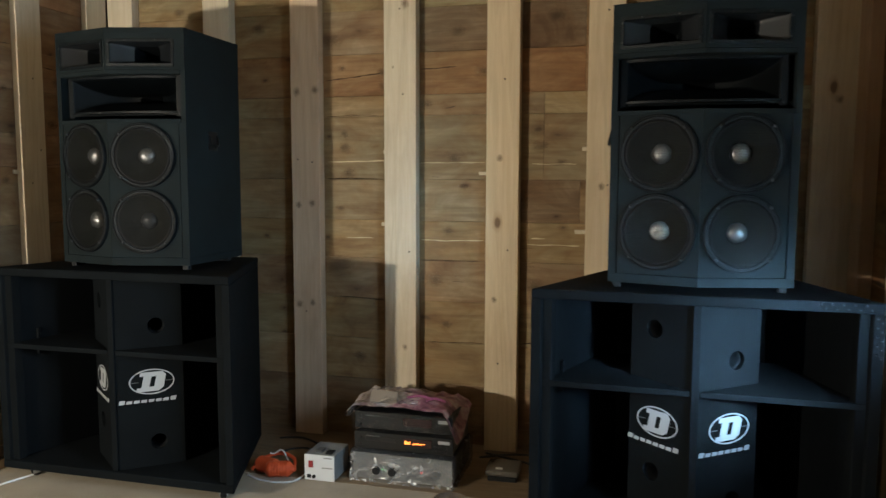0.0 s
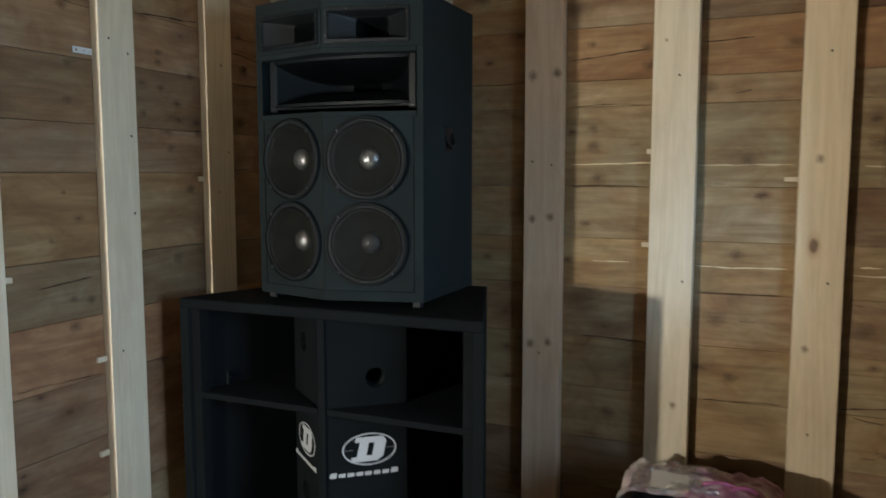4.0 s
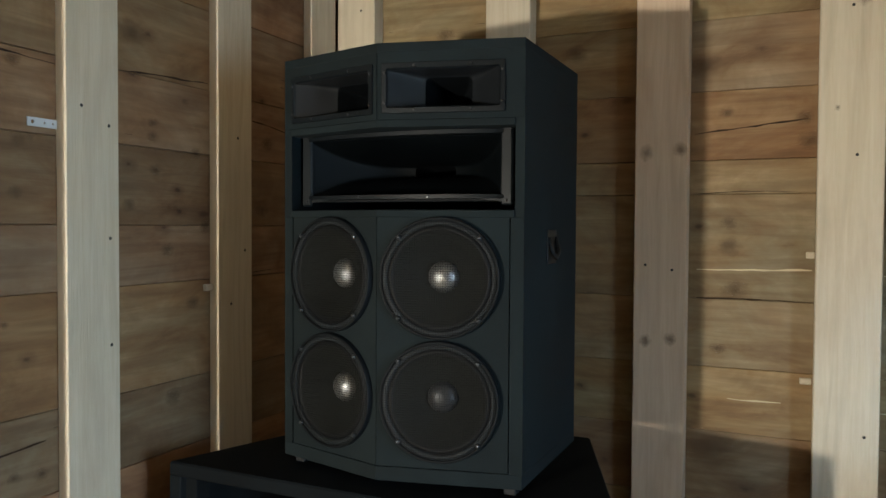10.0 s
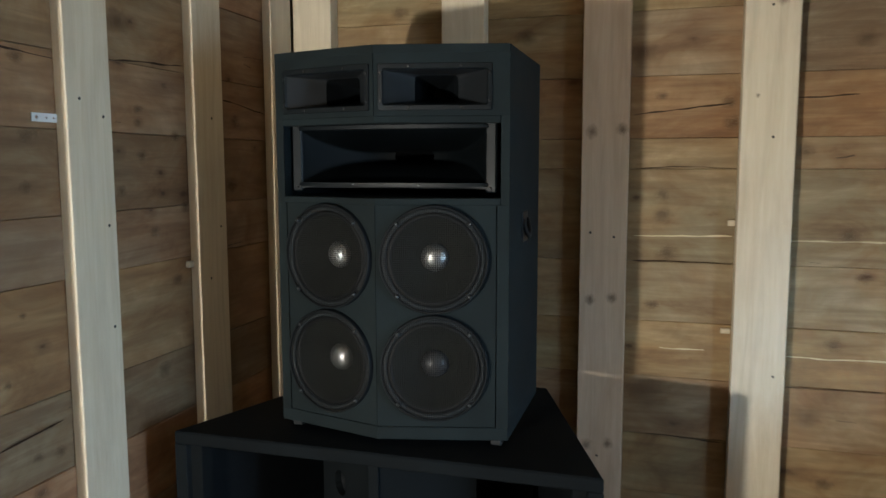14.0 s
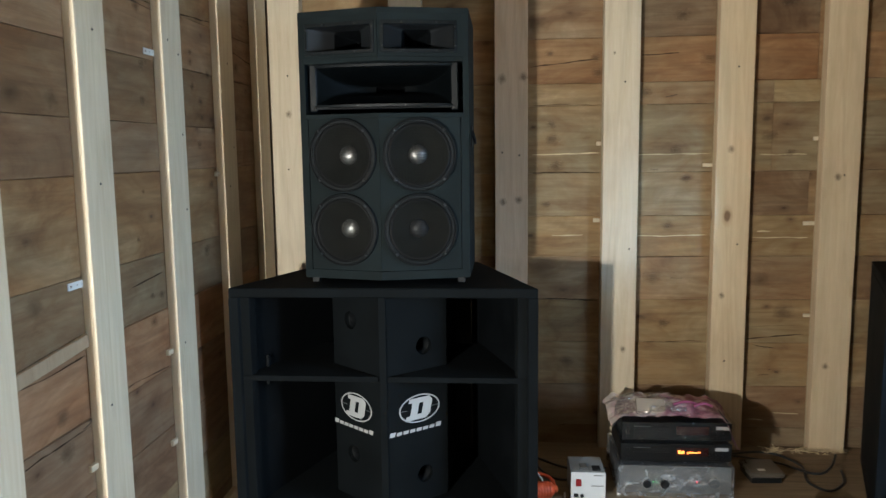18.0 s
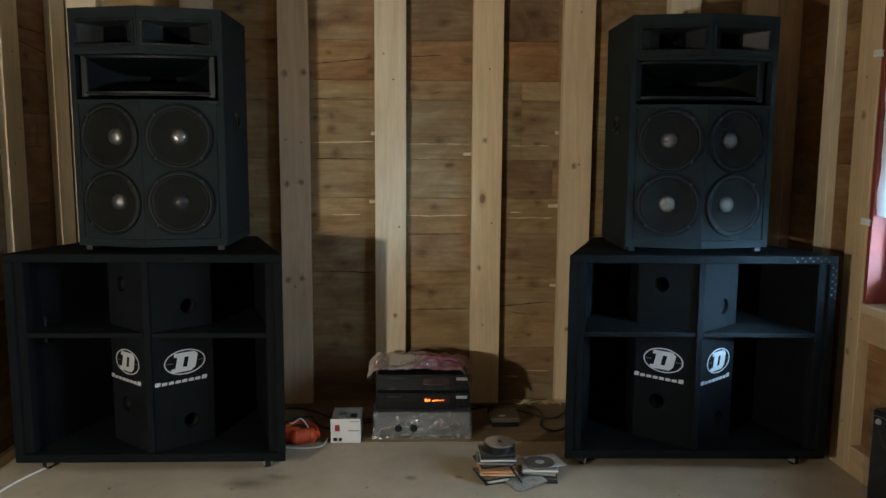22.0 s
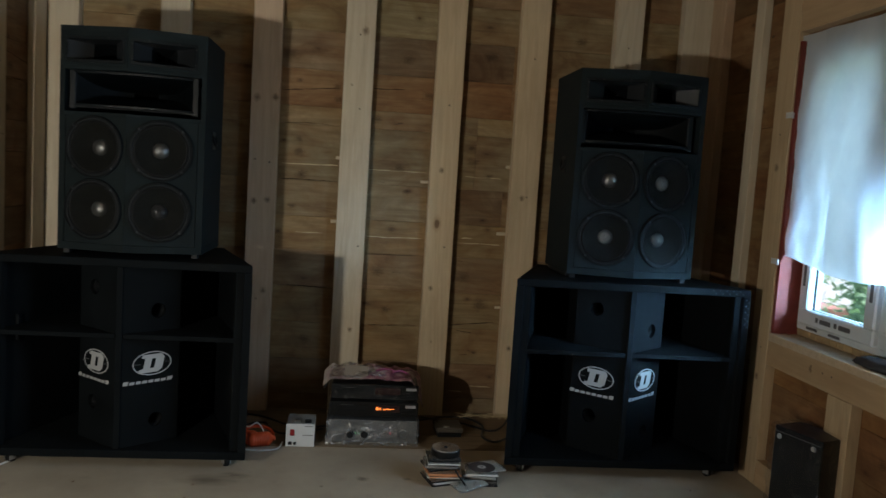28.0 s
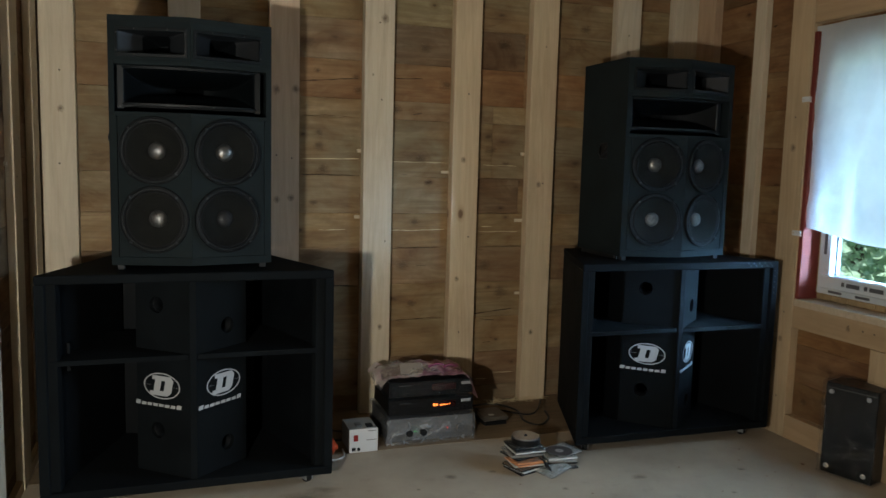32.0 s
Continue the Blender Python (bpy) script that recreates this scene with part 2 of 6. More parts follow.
plank_mat = log_wood()
stud_mat = wood("pine_stud", (0.635, 0.560, 0.425), (0.53, 0.448, 0.320), (0.34, 0.22, 0.14), 2, True, 0.10, 0.55, 0.75, (0.80, 0.76, 0.73))
rail_mat = wood("pine_rail", (0.56, 0.465, 0.335), (0.46, 0.37, 0.255), (0.28, 0.15, 0.07), 0, True, 0.16, 0.55, 0.6, (0.8, 0.76, 0.72))
core_mat = wood("wall_core_wood", (0.12, 0.08, 0.045), (0.07, 0.045, 0.025), (0.05, 0.03, 0.02), 0, False, 0.3)
pale_straw_mat = paint("pale_straw", (0.54, 0.44, 0.27), 0.6, 90, 0.001)

M = Mat("floor_sheet")
v = M.coords((1, 1, 1), False)
n1, n2, n3 = M.noise(v, 1.7, 6, 0.62), M.noise(v, 9.0, 8, 0.7), M.noise(v, 130, 3, 0.6)
c = M.ramp(n1, [(0.3, (0.25, 0.205, 0.15)), (0.5, (0.34, 0.285, 0.21)), (0.72, (0.43, 0.37, 0.285))])
c = M.mix(M.math("MULTIPLY", M.node("ShaderNodeMapRange", {0: n2, 1: 0.56, 2: 0.72}).outputs[0], 0.45), c, (0.17, 0.145, 0.115))
c = M.mix(M.math("MULTIPLY", M.node("ShaderNodeMapRange", {0: M.noise(v, 26.0, 4, 0.6), 1: 0.7, 2: 0.74}).outputs[0], 0.5), c, (0.08, 0.065, 0.05))
c = M.mix(M.math("MULTIPLY", n3, 0.25), c, (0.5, 0.45, 0.37))
M.bump(M.math("ADD", n2, n3), 0.25, 0.002)
floor_mat = M.set(color=c, rough=M.node("ShaderNodeMapRange", {0: n1, 3: 0.45, 4: 0.7}).outputs[0], spec=0.3)

subfloor_mat = wood("bare_subfloor", (0.235, 0.175, 0.108), (0.150, 0.108, 0.066), (0.05, 0.03, 0.02), 0, True, 0.2, 0.75, 1.0, (0.6, 0.55, 0.5))

black_mat = paint("black_textured_paint", (0.0090, 0.0130, 0.0143), 0.85, 420, 0.0016, 0.25, 0.11)
cabinet_mat = paint("black_cabinet_paint", (0.0039, 0.0051, 0.0060), 0.84, 420, 0.0016, 0.3, 0.075, 0.0, (0.007, 0.009, 0.011))
# cabinet black made darker still: the shade of the insides, put into colour
blackin_mat = paint("inner_shade_black", (0.0022, 0.0030, 0.0038), 0.65, 420, 0.0016, 0.2, 0.12)
horn_mat = paint("black_horn_plastic", (0.0105, 0.0120, 0.0138), 0.42, 300, 0.0002, 0.2, 0.3)
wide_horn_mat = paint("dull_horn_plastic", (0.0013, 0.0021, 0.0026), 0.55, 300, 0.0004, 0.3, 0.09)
flange_mat = paint("horn_flange_plastic", (0.0034, 0.0050, 0.0062), 0.48, 260, 0.0006, 0.25, 0.18)
rubber_mat = paint("black_rubber", (0.006, 0.0065, 0.007), 0.6, 150, 0.0008, 0.2, 0.25)
cone_mat = paint("paper_cone", (0.0140, 0.0150, 0.0128), 0.8, 260, 0.0008, 0.3, 0.15)
cap_mat = paint("silver_dust_cap", (0.34, 0.345, 0.34), 0.42, 90, 0.0003, 0.12, 0.5, 0.92)
dull_cap_mat = paint("dull_dust_cap", (0.030, 0.031, 0.033), 0.42, 90, 0.0005, 0.2, 0.5, 0.2)
wire_mat = paint("grille_wire", (0.0016, 0.0019, 0.0021), 0.6, 200, 0.0002, 0.2, 0.1)
basket_mat = paint("driver_basket_metal", (0.020, 0.024, 0.027), 0.55, 200, 0.0004, 0.3, 0.25)
ring_mat = paint("driver_rim_metal", (0.0034, 0.0046, 0.0056), 0.6, 200, 0.0004, 0.2, 0.14)
strap_mat = paint("zinc_plated_strap", (0.58, 0.61, 0.63), 0.5, 60, 0.0004, 0.1, 0.5, 0.05)
steel_mat = paint("galvanised_steel", (0.62, 0.64, 0.66), 0.35, 60, 0.0004, 0.15, 0.5, 0.9)
screw_mat = paint("screw_steel", (0.065, 0.07, 0.075), 0.38, 60, 0.0002, 0.15, 0.5, 0.9)
darkscrew_mat = paint("dark_screw", (0.03, 0.03, 0.03), 0.4, 60, 0.0002, 0.2, 0.5, 0.5)
white_mark_mat = paint("white_print", (0.36, 0.37, 0.38), 0.5, 90, 0.0002, 0.06)
faint_mark_mat = paint("grey_print", (0.10, 0.105, 0.11), 0.5, 90, 0.0002, 0.06)
pvc_mat = paint("white_pvc", (0.60, 0.65, 0.69), 0.32, 60, 0.0003, 0.05, 0.5)
film_print_mat = paint("dark_print", (0.10, 0.10, 0.11), 0.5, 60, 0.0002, 0.2)
red_jamb_mat = paint("red_primed_wood", (0.17, 0.036, 0.026), 0.65, 60, 0.0015, 0.3, 0.3)
foam_mat = paint("yellow_foam", (0.36, 0.26, 0.14), 0.85, 45, 0.006, 0.25, 0.2)
psu_mat = paint("white_enamel", (0.50, 0.51, 0.51), 0.4, 120, 0.0004, 0.06, 0.4)
psu_top_mat = paint("grey_enamel", (0.22, 0.23, 0.23), 0.4, 120, 0.0004, 0.12, 0.4)
red_mat = paint("red_switch", (0.20, 0.012, 0.012), 0.3, 60, 0.0002, 0.1, 0.5)
unit_mat = paint("black_unit_plastic", (0.0045, 0.0048, 0.0052), 0.34, 200, 0.0004, 0.2, 0.32)
window_black_mat = paint("smoked_display_glass", (0.02, 0.006, 0.006), 0.12, 60, 0.0001, 0.1, 0.6)
silver_mat = paint("silver_fascia", (0.12, 0.125, 0.128), 0.35, 120, 0.0003, 0.1, 0.5, 0.5)
orange_mat = paint("orange_rubber", (0.62, 0.085, 0.022), 0.5, 80, 0.0015, 0.15, 0.4)
M = Mat("pink_bag_plastic")
bl, bs = M.math("ADD", M.noise(M.coords((1, 1, 1), False), 9.0, 4, 0.6, 0.8), M.math("MULTIPLY", M.math("ADD", M.node("ShaderNodeSeparateXYZ", {0: M.coords((1, 1, 1), False)}).outputs[0], 0.95), 0.30)), M.noise(M.coords((1, 1, 1), False), 60.0, 3, 0.6)
bc = M.ramp(bl, [(0.36, (0.40, 0.35, 0.32)), (0.47, (0.34, 0.24, 0.25)), (0.55, (0.24, 0.10, 0.14)), (0.66, (0.09, 0.03, 0.045))])
M.bump(M.math("ADD", bl, M.math("MULTIPLY", bs, 0.3)), 0.5, 0.004)
pink_mat = M.set(color=bc, rough=0.36, spec=0.5)
maroon_mat = paint("dark_pink_print", (0.20, 0.05, 0.11), 0.45, 60, 0.001, 0.3)
card_mat = paint("cardboard", (0.21, 0.17, 0.13), 0.8, 60, 0.001, 0.15, 0.2)
paper_mat = paint("paper_insert", (0.62, 0.62, 0.60), 0.6, 60, 0.0002, 0.2)
worn_sticker_mat = paint("worn_sticker", (0.30, 0.30, 0.30), 0.5, 60, 0.0003, 0.3)
orange_paper_mat = paint("orange_paper", (0.60, 0.26, 0.11), 0.6, 60, 0.0002, 0.15)
dark_paper_mat = paint("dark_paper", (0.045, 0.042, 0.045), 0.5, 60, 0.0002, 0.3)
brown_paper_mat = paint("brown_paper", (0.22, 0.14, 0.09), 0.55, 60, 0.0002, 0.3)
disc_mat = paint("silver_disc", (0.42, 0.42, 0.44), 0.16, 20, 0.0001, 0.12, 0.5, 0.9)
cable_mat = paint("black_cable", (0.014, 0.014, 0.014), 0.45, 60, 0.0002)
white_cable_mat = paint("white_cable", (0.70, 0.70, 0.68), 0.45, 60, 0.0002, 0.08)
grey_box_mat = paint("grey_plastic", (0.16, 0.155, 0.145), 0.45, 90, 0.0004, 0.2)
smoke_mat = paint("smoky_plastic", (0.075, 0.066, 0.054), 0.3, 90, 0.0004, 0.3, 0.5)
rag_mat = paint("dark_cloth", (0.035, 0.036, 0.04), 0.85, 90, 0.003, 0.4)
white_wall_mat = paint("outside_white_wall", (0.80, 0.82, 0.80), 0.8, 20, 0.002, 0.1)
roof_mat = paint("outside_red_roof", (0.42, 0.20, 0.17), 0.7, 20, 0.002, 0.2)
M = Mat("leaves")
lc = M.ramp(M.noise(M.coords((1, 1, 1)), 3.0, 4), [(0.35, (0.34, 0.46, 0.28)), (0.65, (0.48, 0.58, 0.42))])
lm = M.node("ShaderNodeMixShader", {0: 0.5})
M.l.new(M.node("ShaderNodeBsdfDiffuse", {0: lc}).outputs[0], lm.inputs[1])
M.l.new(M.node("ShaderNodeBsdfTranslucent", {0: lc}).outputs[0], lm.inputs[2])
M.l.new(lm.outputs[0], M.out.inputs[0])
leaf_mat = M.m
crack_mat = paint("dark_crack", (0.040, 0.024, 0.014), 0.9, 60, 0.001, 0.3, 0.1)
bark_mat = paint("bark", (0.09, 0.065, 0.045), 0.8, 20, 0.01, 0.3)
grass_mat = paint("grass", (0.08, 0.15, 0.04), 0.8, 12, 0.02, 0.4)

M = Mat("window_glass")
tr = M.node("ShaderNodeBsdfTransparent", {0: (0.93, 0.97, 0.96, 1)})
gl = M.node("ShaderNodeBsdfGlossy", {"Roughness": 0.02})
ms = M.node("ShaderNodeMixShader", {0: 0.045})
M.l.new(tr.outputs[0], ms.inputs[1])
M.l.new(gl.outputs[0], ms.inputs[2])
M.l.new(ms.outputs[0], M.out.inputs[0])
glass_mat = M.m

def knot(name, core, rim, strength):
    """A knot that fades out into the board round it, on a unit disc."""
    M = Mat(name)
    tc = M.node("ShaderNodeTexCoord").outputs["Object"]
    r = M.node("ShaderNodeVectorMath", {0: tc}, operation="LENGTH").outputs["Value"]
    d = M.math("ADD", r, M.math("MULTIPLY", M.math("SUBTRACT", M.noise(M.coords((1, 1, 1)), 1.6, 4, 0.6), 0.5), 0.9))
    col = M.mix(M.node("ShaderNodeMapRange", {0: d, 1: 0.12, 2: 0.42}).outputs[0], core, rim)
    M.set(color=col, rough=0.7, spec=0.2)
    tr = M.node("ShaderNodeBsdfTransparent", {0: (1, 1, 1, 1)})
    ms = M.node("ShaderNodeMixShader", {0: M.math("MULTIPLY", M.node("ShaderNodeMapRange", {0: d, 1: 0.85, 2: 0.1}).outputs[0], strength)})
    M.l.new(tr.outputs[0], ms.inputs[1])
    M.l.new(M.b.outputs[0], ms.inputs[2])
    M.l.new(ms.outputs[0], M.out.inputs[0])
    return M.m


plank_knot_mat = knot("log_knot", (0.075, 0.044, 0.025), (0.140, 0.088, 0.050), 0.46)
floor_smudge_mat = knot("floor_smudge", (0.085, 0.075, 0.060), (0.14, 0.12, 0.095), 0.42)
stud_knot_mat = knot("pine_knot", (0.24, 0.13, 0.075), (0.42, 0.30, 0.22), 0.6)

# thin white cloth that lets daylight through
M = Mat("white_cloth")
v = M.coords((1, 1, 1), False)
weave = M.noise(v, 900, 1, 0.5)
blot = M.noise(v, 4.0, 5, 0.6)
cc = M.ramp(blot, [(0.3, (0.74, 0.77, 0.80)), (0.7, (0.86, 0.88, 0.90))])
df = M.node("ShaderNodeBsdfDiffuse", {0: cc})
tl = M.node("ShaderNodeBsdfTranslucent", {0: cc})
bp = M.node("ShaderNodeBump", {"Height": weave, "Strength": 0.3, "Distance": 0.001})
M.l.new(bp.outputs[0], df.inputs["Normal"])
ms = M.node("ShaderNodeMixShader", {0: 0.55})
M.l.new(df.outputs[0], ms.inputs[1])
M.l.new(tl.outputs[0], ms.inputs[2])
M.l.new(ms.outputs[0], M.out.inputs[0])
cloth_mat = M.m

# clear crinkled stretch film
def film(name, clear, tint, milk=0.22, low=0.48, high=0.74, more=0.35, rough=0.17, fold_depth=0.06):
    M = Mat(name)
    v = M.coords((1, 1, 1))
    cr = M.math("ABSOLUTE", M.math("SUBTRACT", M.noise(v, 11, 2, 0.5, 1.8), 0.5))
    bp = M.node("ShaderNodeBump", {"Height": cr, "Strength": 1.0, "Distance": fold_depth})
    tr = M.node("ShaderNodeBsdfTransparent", {0: (*tint, 1)})
    gl = M.node("ShaderNodeBsdfGlossy", {0: (0.9, 0.92, 0.94, 1), "Roughness": rough})
    M.l.new(bp.outputs[0], gl.inputs["Normal"])
    df = M.node("ShaderNodeBsdfDiffuse", {0: (0.4, 0.41, 0.43, 1)})
    g2 = M.node("ShaderNodeMixShader", {0: milk})
    M.l.new(gl.outputs[0], g2.inputs[1])
    M.l.new(df.outputs[0], g2.inputs[2])
    fold = M.node("ShaderNodeMapRange", {0: M.noise(v, 13, 3, 0.6, 2.0), 1: low, 2: high, 3: clear, 4: min(1.0, clear + more)}).outputs[0]
    ms = M.node("ShaderNodeMixShader", {0: fold})
    M.l.new(tr.outputs[0], ms.inputs[1])
    M.l.new(g2.outputs[0], ms.inputs[2])
    M.l.new(ms.outputs[0], M.out.inputs[0])
    return M.m


film_mat = film("clear_film", 0.13, (0.84, 0.84, 0.83), 0.5, 0.42, 0.74, 0.30, 0.36, 0.025)
thin_film_mat = film("thin_film", 0.012, (0.94, 0.94, 0.94), 0.06, 0.55, 0.74, 0.30)
case_mat = film("clear_case_plastic", 0.12, (0.88, 0.9, 0.9))


def glow(name, colour, strength):
    M = Mat(name)
    M.set(color=[c * 0.2 for c in colour], rough=0.4)
    M.put(M.b, "Emission Color", (*colour, 1))
    M.put(M.b, "Emission Strength", strength)
    return M.m


display_mat = glow("orange_display", (1.0, 0.22, 0.03), 1.0)
red_led_mat = glow("red_led", (1.0, 0.05, 0.04), 1.2)
green_led_mat = glow("green_led", (0.15, 1.0, 0.2), 0.5)


# ---- mesh helpers ----
def box(bm, x0, y0, z0, x1, y1, z1, b=0.0):
    """A box between two corners, its edges rounded by b."""
    vs = [bm.verts.new(p) for p in ((x0, y0, z0), (x1, y0, z0), (x1, y1, z0), (x0, y1, z0), (x0, y0, z1), (x1, y0, z1), (x1, y1, z1), (x0, y1, z1))]
    fs = [bm.faces.new([vs[i] for i in q]) for q in ((3, 2, 1, 0), (4, 5, 6, 7), (0, 1, 5, 4), (1, 2, 6, 5), (2, 3, 7, 6), (3, 0, 4, 7))]
    if b:
        es = list({e for f in fs for e in f.edges})
        bmesh.ops.bevel(bm, geom=es, offset=b, segments=1, affect="EDGES", profile=0.5)
    return vs


def prism(bm, outline, z0, z1, b=0.0):
    """An upright prism over an outline given counter-clockwise in plan."""
    lo = [bm.verts.new((x, y, z0)) for x, y in outline]
    hi = [bm.verts.new((x, y, z1)) for x, y in outline]
    n = len(outline)
    fs = [bm.faces.new(lo[::-1]), bm.faces.new(hi)]
    fs += [bm.faces.new((lo[i], lo[(i + 1) % n], hi[(i + 1) % n], hi[i])) for i in range(n)]
    if b:
        bmesh.ops.bevel(bm, geom=list({e for f in fs for e in f.edges}), offset=b, segments=1, affect="EDGES", profile=0.5)


def sheet(bm, outer, holes, m, depth):
    """A flat panel in the local xz plane with holes through it; depth runs along +y."""
    edges, loops = [], []
    for loop in [outer, *holes]:
        vs = [bm.verts.new((x, 0, z)) for x, z in loop]
        edges += [bm.edges.new((vs[i], vs[(i + 1) % len(vs)])) for i in range(len(vs))]
        loops += vs
    faces = [g for g in bmesh.ops.triangle_fill(bm, edges=edges, use_beauty=True)["geom"] if isinstance(g, bmesh.types.BMFace)]
    ext = bmesh.ops.extrude_face_region(bm, geom=faces)["geom"]
    back = [g for g in ext if isinstance(g, bmesh.types.BMVert)]
    for q in back:
        q.co.y += depth
    bmesh.ops.recalc_face_normals(bm, faces=bm.faces[:])
    bmesh.ops.transform(bm, matrix=m, verts=loops + back)


def circle(cx, cz, r, n=28, rz=None):
    return [(cx + r * math.cos(2 * math.pi * i / n), cz + (rz or r) * math.sin(2 * math.pi * i / n)) for i in range(n)]


def rect(x0, z0, x1, z1):
    return [(x0, z0), (x1, z0), (x1, z1), (x0, z1)]


def lathe(bm, profile, m=None, n=32, closed=False):
    """Turns a profile of (radius, height) about the local z axis."""
    rings = []
    for r, z in profile:
        if r < 1e-6:
            rings.append([bm.verts.new((0, 0, z))])
        else:
            rings.append([bm.verts.new((r * math.cos(2 * math.pi * i / n), r * math.sin(2 * math.pi * i / n), z)) for i in range(n)])
    pairs = list(zip(rings, rings[1:])) + ([(rings[-1], rings[0])] if closed else [])
    for a, b in pairs:
        for i in range(n):
            j = (i + 1) % n
            if len(a) == 1 and len(b) == 1:
                continue
            if len(a) == 1:
                bm.faces.new((a[0], b[j], b[i]))
            elif len(b) == 1:
                bm.faces.new((a[i], a[j], b[0]))
            else:
                bm.faces.new((a[i], a[j], b[j], b[i]))
    if m is not None:
        bmesh.ops.transform(bm, matrix=m, verts=[q for ring in rings for q in ring])


def tube(bm, points, r, n=8, closed=False):
    """A round cable through points."""
    pts = [Vector(p) for p in points]
    k = len(pts)
    up = Vector((0.13, 0.21, 0.97))
    rings = []
    for i, p in enumerate(pts):
        a = pts[(i - 1) % k] if closed or i else p
        b = pts[(i + 1) % k] if closed or i < k - 1 else p
        t = (b - a).normalized()
        s = t.cross(up).normalized()
        w = s.cross(t)
        rings.append([bm.verts.new(p + r * (math.cos(2 * math.pi * j / n) * s + math.sin(2 * math.pi * j / n) * w)) for j in range(n)])
    for i in range(k if closed else k - 1):
        A, B = rings[i], rings[(i + 1) % k]
        for j in range(n):
            bm.faces.new((A[j], B[j], B[(j + 1) % n], A[(j + 1) % n]))
    if not closed:
        bm.faces.new(rings[0])
        bm.faces.new(rings[-1][::-1])


def curve_points(knots, steps=8, closed=False):
    """A smooth line through knots (Catmull-Rom)."""
    p = [Vector(k) for k in knots]
    n = len(p)
    out = []
    for i in range(n if closed else n - 1):
        if closed:
            a, b, c, d = p[(i - 1) % n], p[i], p[(i + 1) % n], p[(i + 2) % n]
        else:
            a, b, c, d = p[max(i - 1, 0)], p[i], p[i + 1], p[min(i + 2, n - 1)]
        for s in range(steps):
            t = s / steps
            out.append(0.5 * (2 * b + (c - a) * t + (2 * a - 5 * b + 4 * c - d) * t * t + (3 * b - a - 3 * c + d) * t ** 3))
    if not closed:
        out.append(p[-1])
    return out


def mesh_of(bm, name, mat, smooth=False):
    me = bpy.data.meshes.new(name)
    bm.to_mesh(me)
    bm.free()
    me.materials.append(mat)
    if smooth:
        me.polygons.foreach_set("use_smooth", [True] * len(me.polygons))
    return me


def part(name, bm, mat, parent, label="", m=None, smooth=False):
    """One mesh object under a thing or a part. bm: a bmesh, or mesh data to share."""
    me = mesh_of(bm, name, mat, smooth) if isinstance(bm, bmesh.types.BMesh) else bm
    ob = new(name, me)
    ob.parent = parent
    if m is not None:
        ob.matrix_local = m
    return tagged(ob, label) if label else ob


def thing(name, m, label, category, group="", kind=""):
    ob = new(name)
    ob.empty_display_size = 0.05
    ob.matrix_world = m
    return tagged(ob, label, category, group, kind)


def solid(name, bm, mat, label, category, group="", kind="", m=None, smooth=False):
    ob = new(name, mesh_of(bm, name, mat, smooth))
    if m is not None:
        ob.matrix_world = m
    return tagged(ob, label, category, group, kind)


def boxed(*a):
    bm = bmesh.new()
    box(bm, *a)
    return bm


# ---- large structure ----
XL, XR, YB, YF, ZC = -2.722, 0.862, 3.50, -5.20, 2.85      # faces of the log walls, the ceiling's underside
T = 0.15                                                   # thickness of the log walls
SXL, SXR, SYB = -2.69, 0.812, 3.44                         # faces of the studs
W0, W1, WZ0, WZ1 = 0.85, 2.545, 0.712, 2.03                # the window's opening in the right wall

floor = solid("floor", boxed(XL - T, YF - T, -0.08, XR + T, YB + T, 0.0), floor_mat, "bare worn sheet floor, beige and dusty", "floor", kind="structure")
ceiling = solid("ceiling", boxed(XL - T, YF - T, ZC, XR + T, YB + T, ZC + 0.06), rail_mat, "plain boarded ceiling of raw pine", "ceiling", kind="structure")


def wall(name, boxes, label):
    bm = bmesh.new()
    for b in boxes:
        box(bm, *b)
    return solid(name, bm, core_mat, label, "wall", kind="structure")


C = 0.035   # planks stand this far before the core
wall_back = wall("wall_back", [(XL - T, YB + C, 0, XR + T, YB + T, ZC)], "log wall of raw brown planks behind pale pine studs")
wall_left = wall("wall_left", [(XL - T, YF - T, 0, XL - C, YB + C, ZC)], "log wall of raw brown planks with pale pine studs")
wall_front = wall("wall_front", [(XL - C, YF - T, 0, XR + T, YF - C, ZC)], "plain log wall of raw brown planks")
wall_right = wall("wall_right", [(XR + C, YF - C, 0, XR + T, W0, ZC), (XR + C, W1, 0, XR + T, YB + C, ZC),
                                 (XR + C, W0, 0, XR + T, W1, WZ0 - 0.03), (XR + C, W0, WZ1, XR + T, W1, ZC)],
                  "log wall of raw brown planks round a window opening")

# SHADE is PALE with part of a loudspeaker's shadow put into the tint
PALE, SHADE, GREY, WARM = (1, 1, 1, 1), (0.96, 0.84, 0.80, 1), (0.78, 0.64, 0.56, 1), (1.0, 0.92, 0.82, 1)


def timber(wall_ob, name, x0, y0, z0, x1, y1, z1, tint=PALE, flat=False, label=""):
    """A squared timber nailed to a wall, its grain along its length."""
    ob = part(name, boxed(x0 - (x0 + x1) / 2, y0 - (y0 + y1) / 2, z0, x1 - (x0 + x1) / 2, y1 - (y0 + y1) / 2, z1, 0.0025) if not flat else
              boxed((y0 - y1) / 2, (x0 - x1) / 2, 0, (y1 - y0) / 2, (x1 - x0) / 2, z1 - z0, 0.0025), rail_mat if flat else stud_mat, wall_ob, label)
    ob.matrix_local = pose((x0 + x1) / 2, (y0 + y1) / 2, 0) if not flat else pose((x0 + x1) / 2, (y0 + y1) / 2, z0, 0, 0, -90)
    ob.color = tint
    return ob


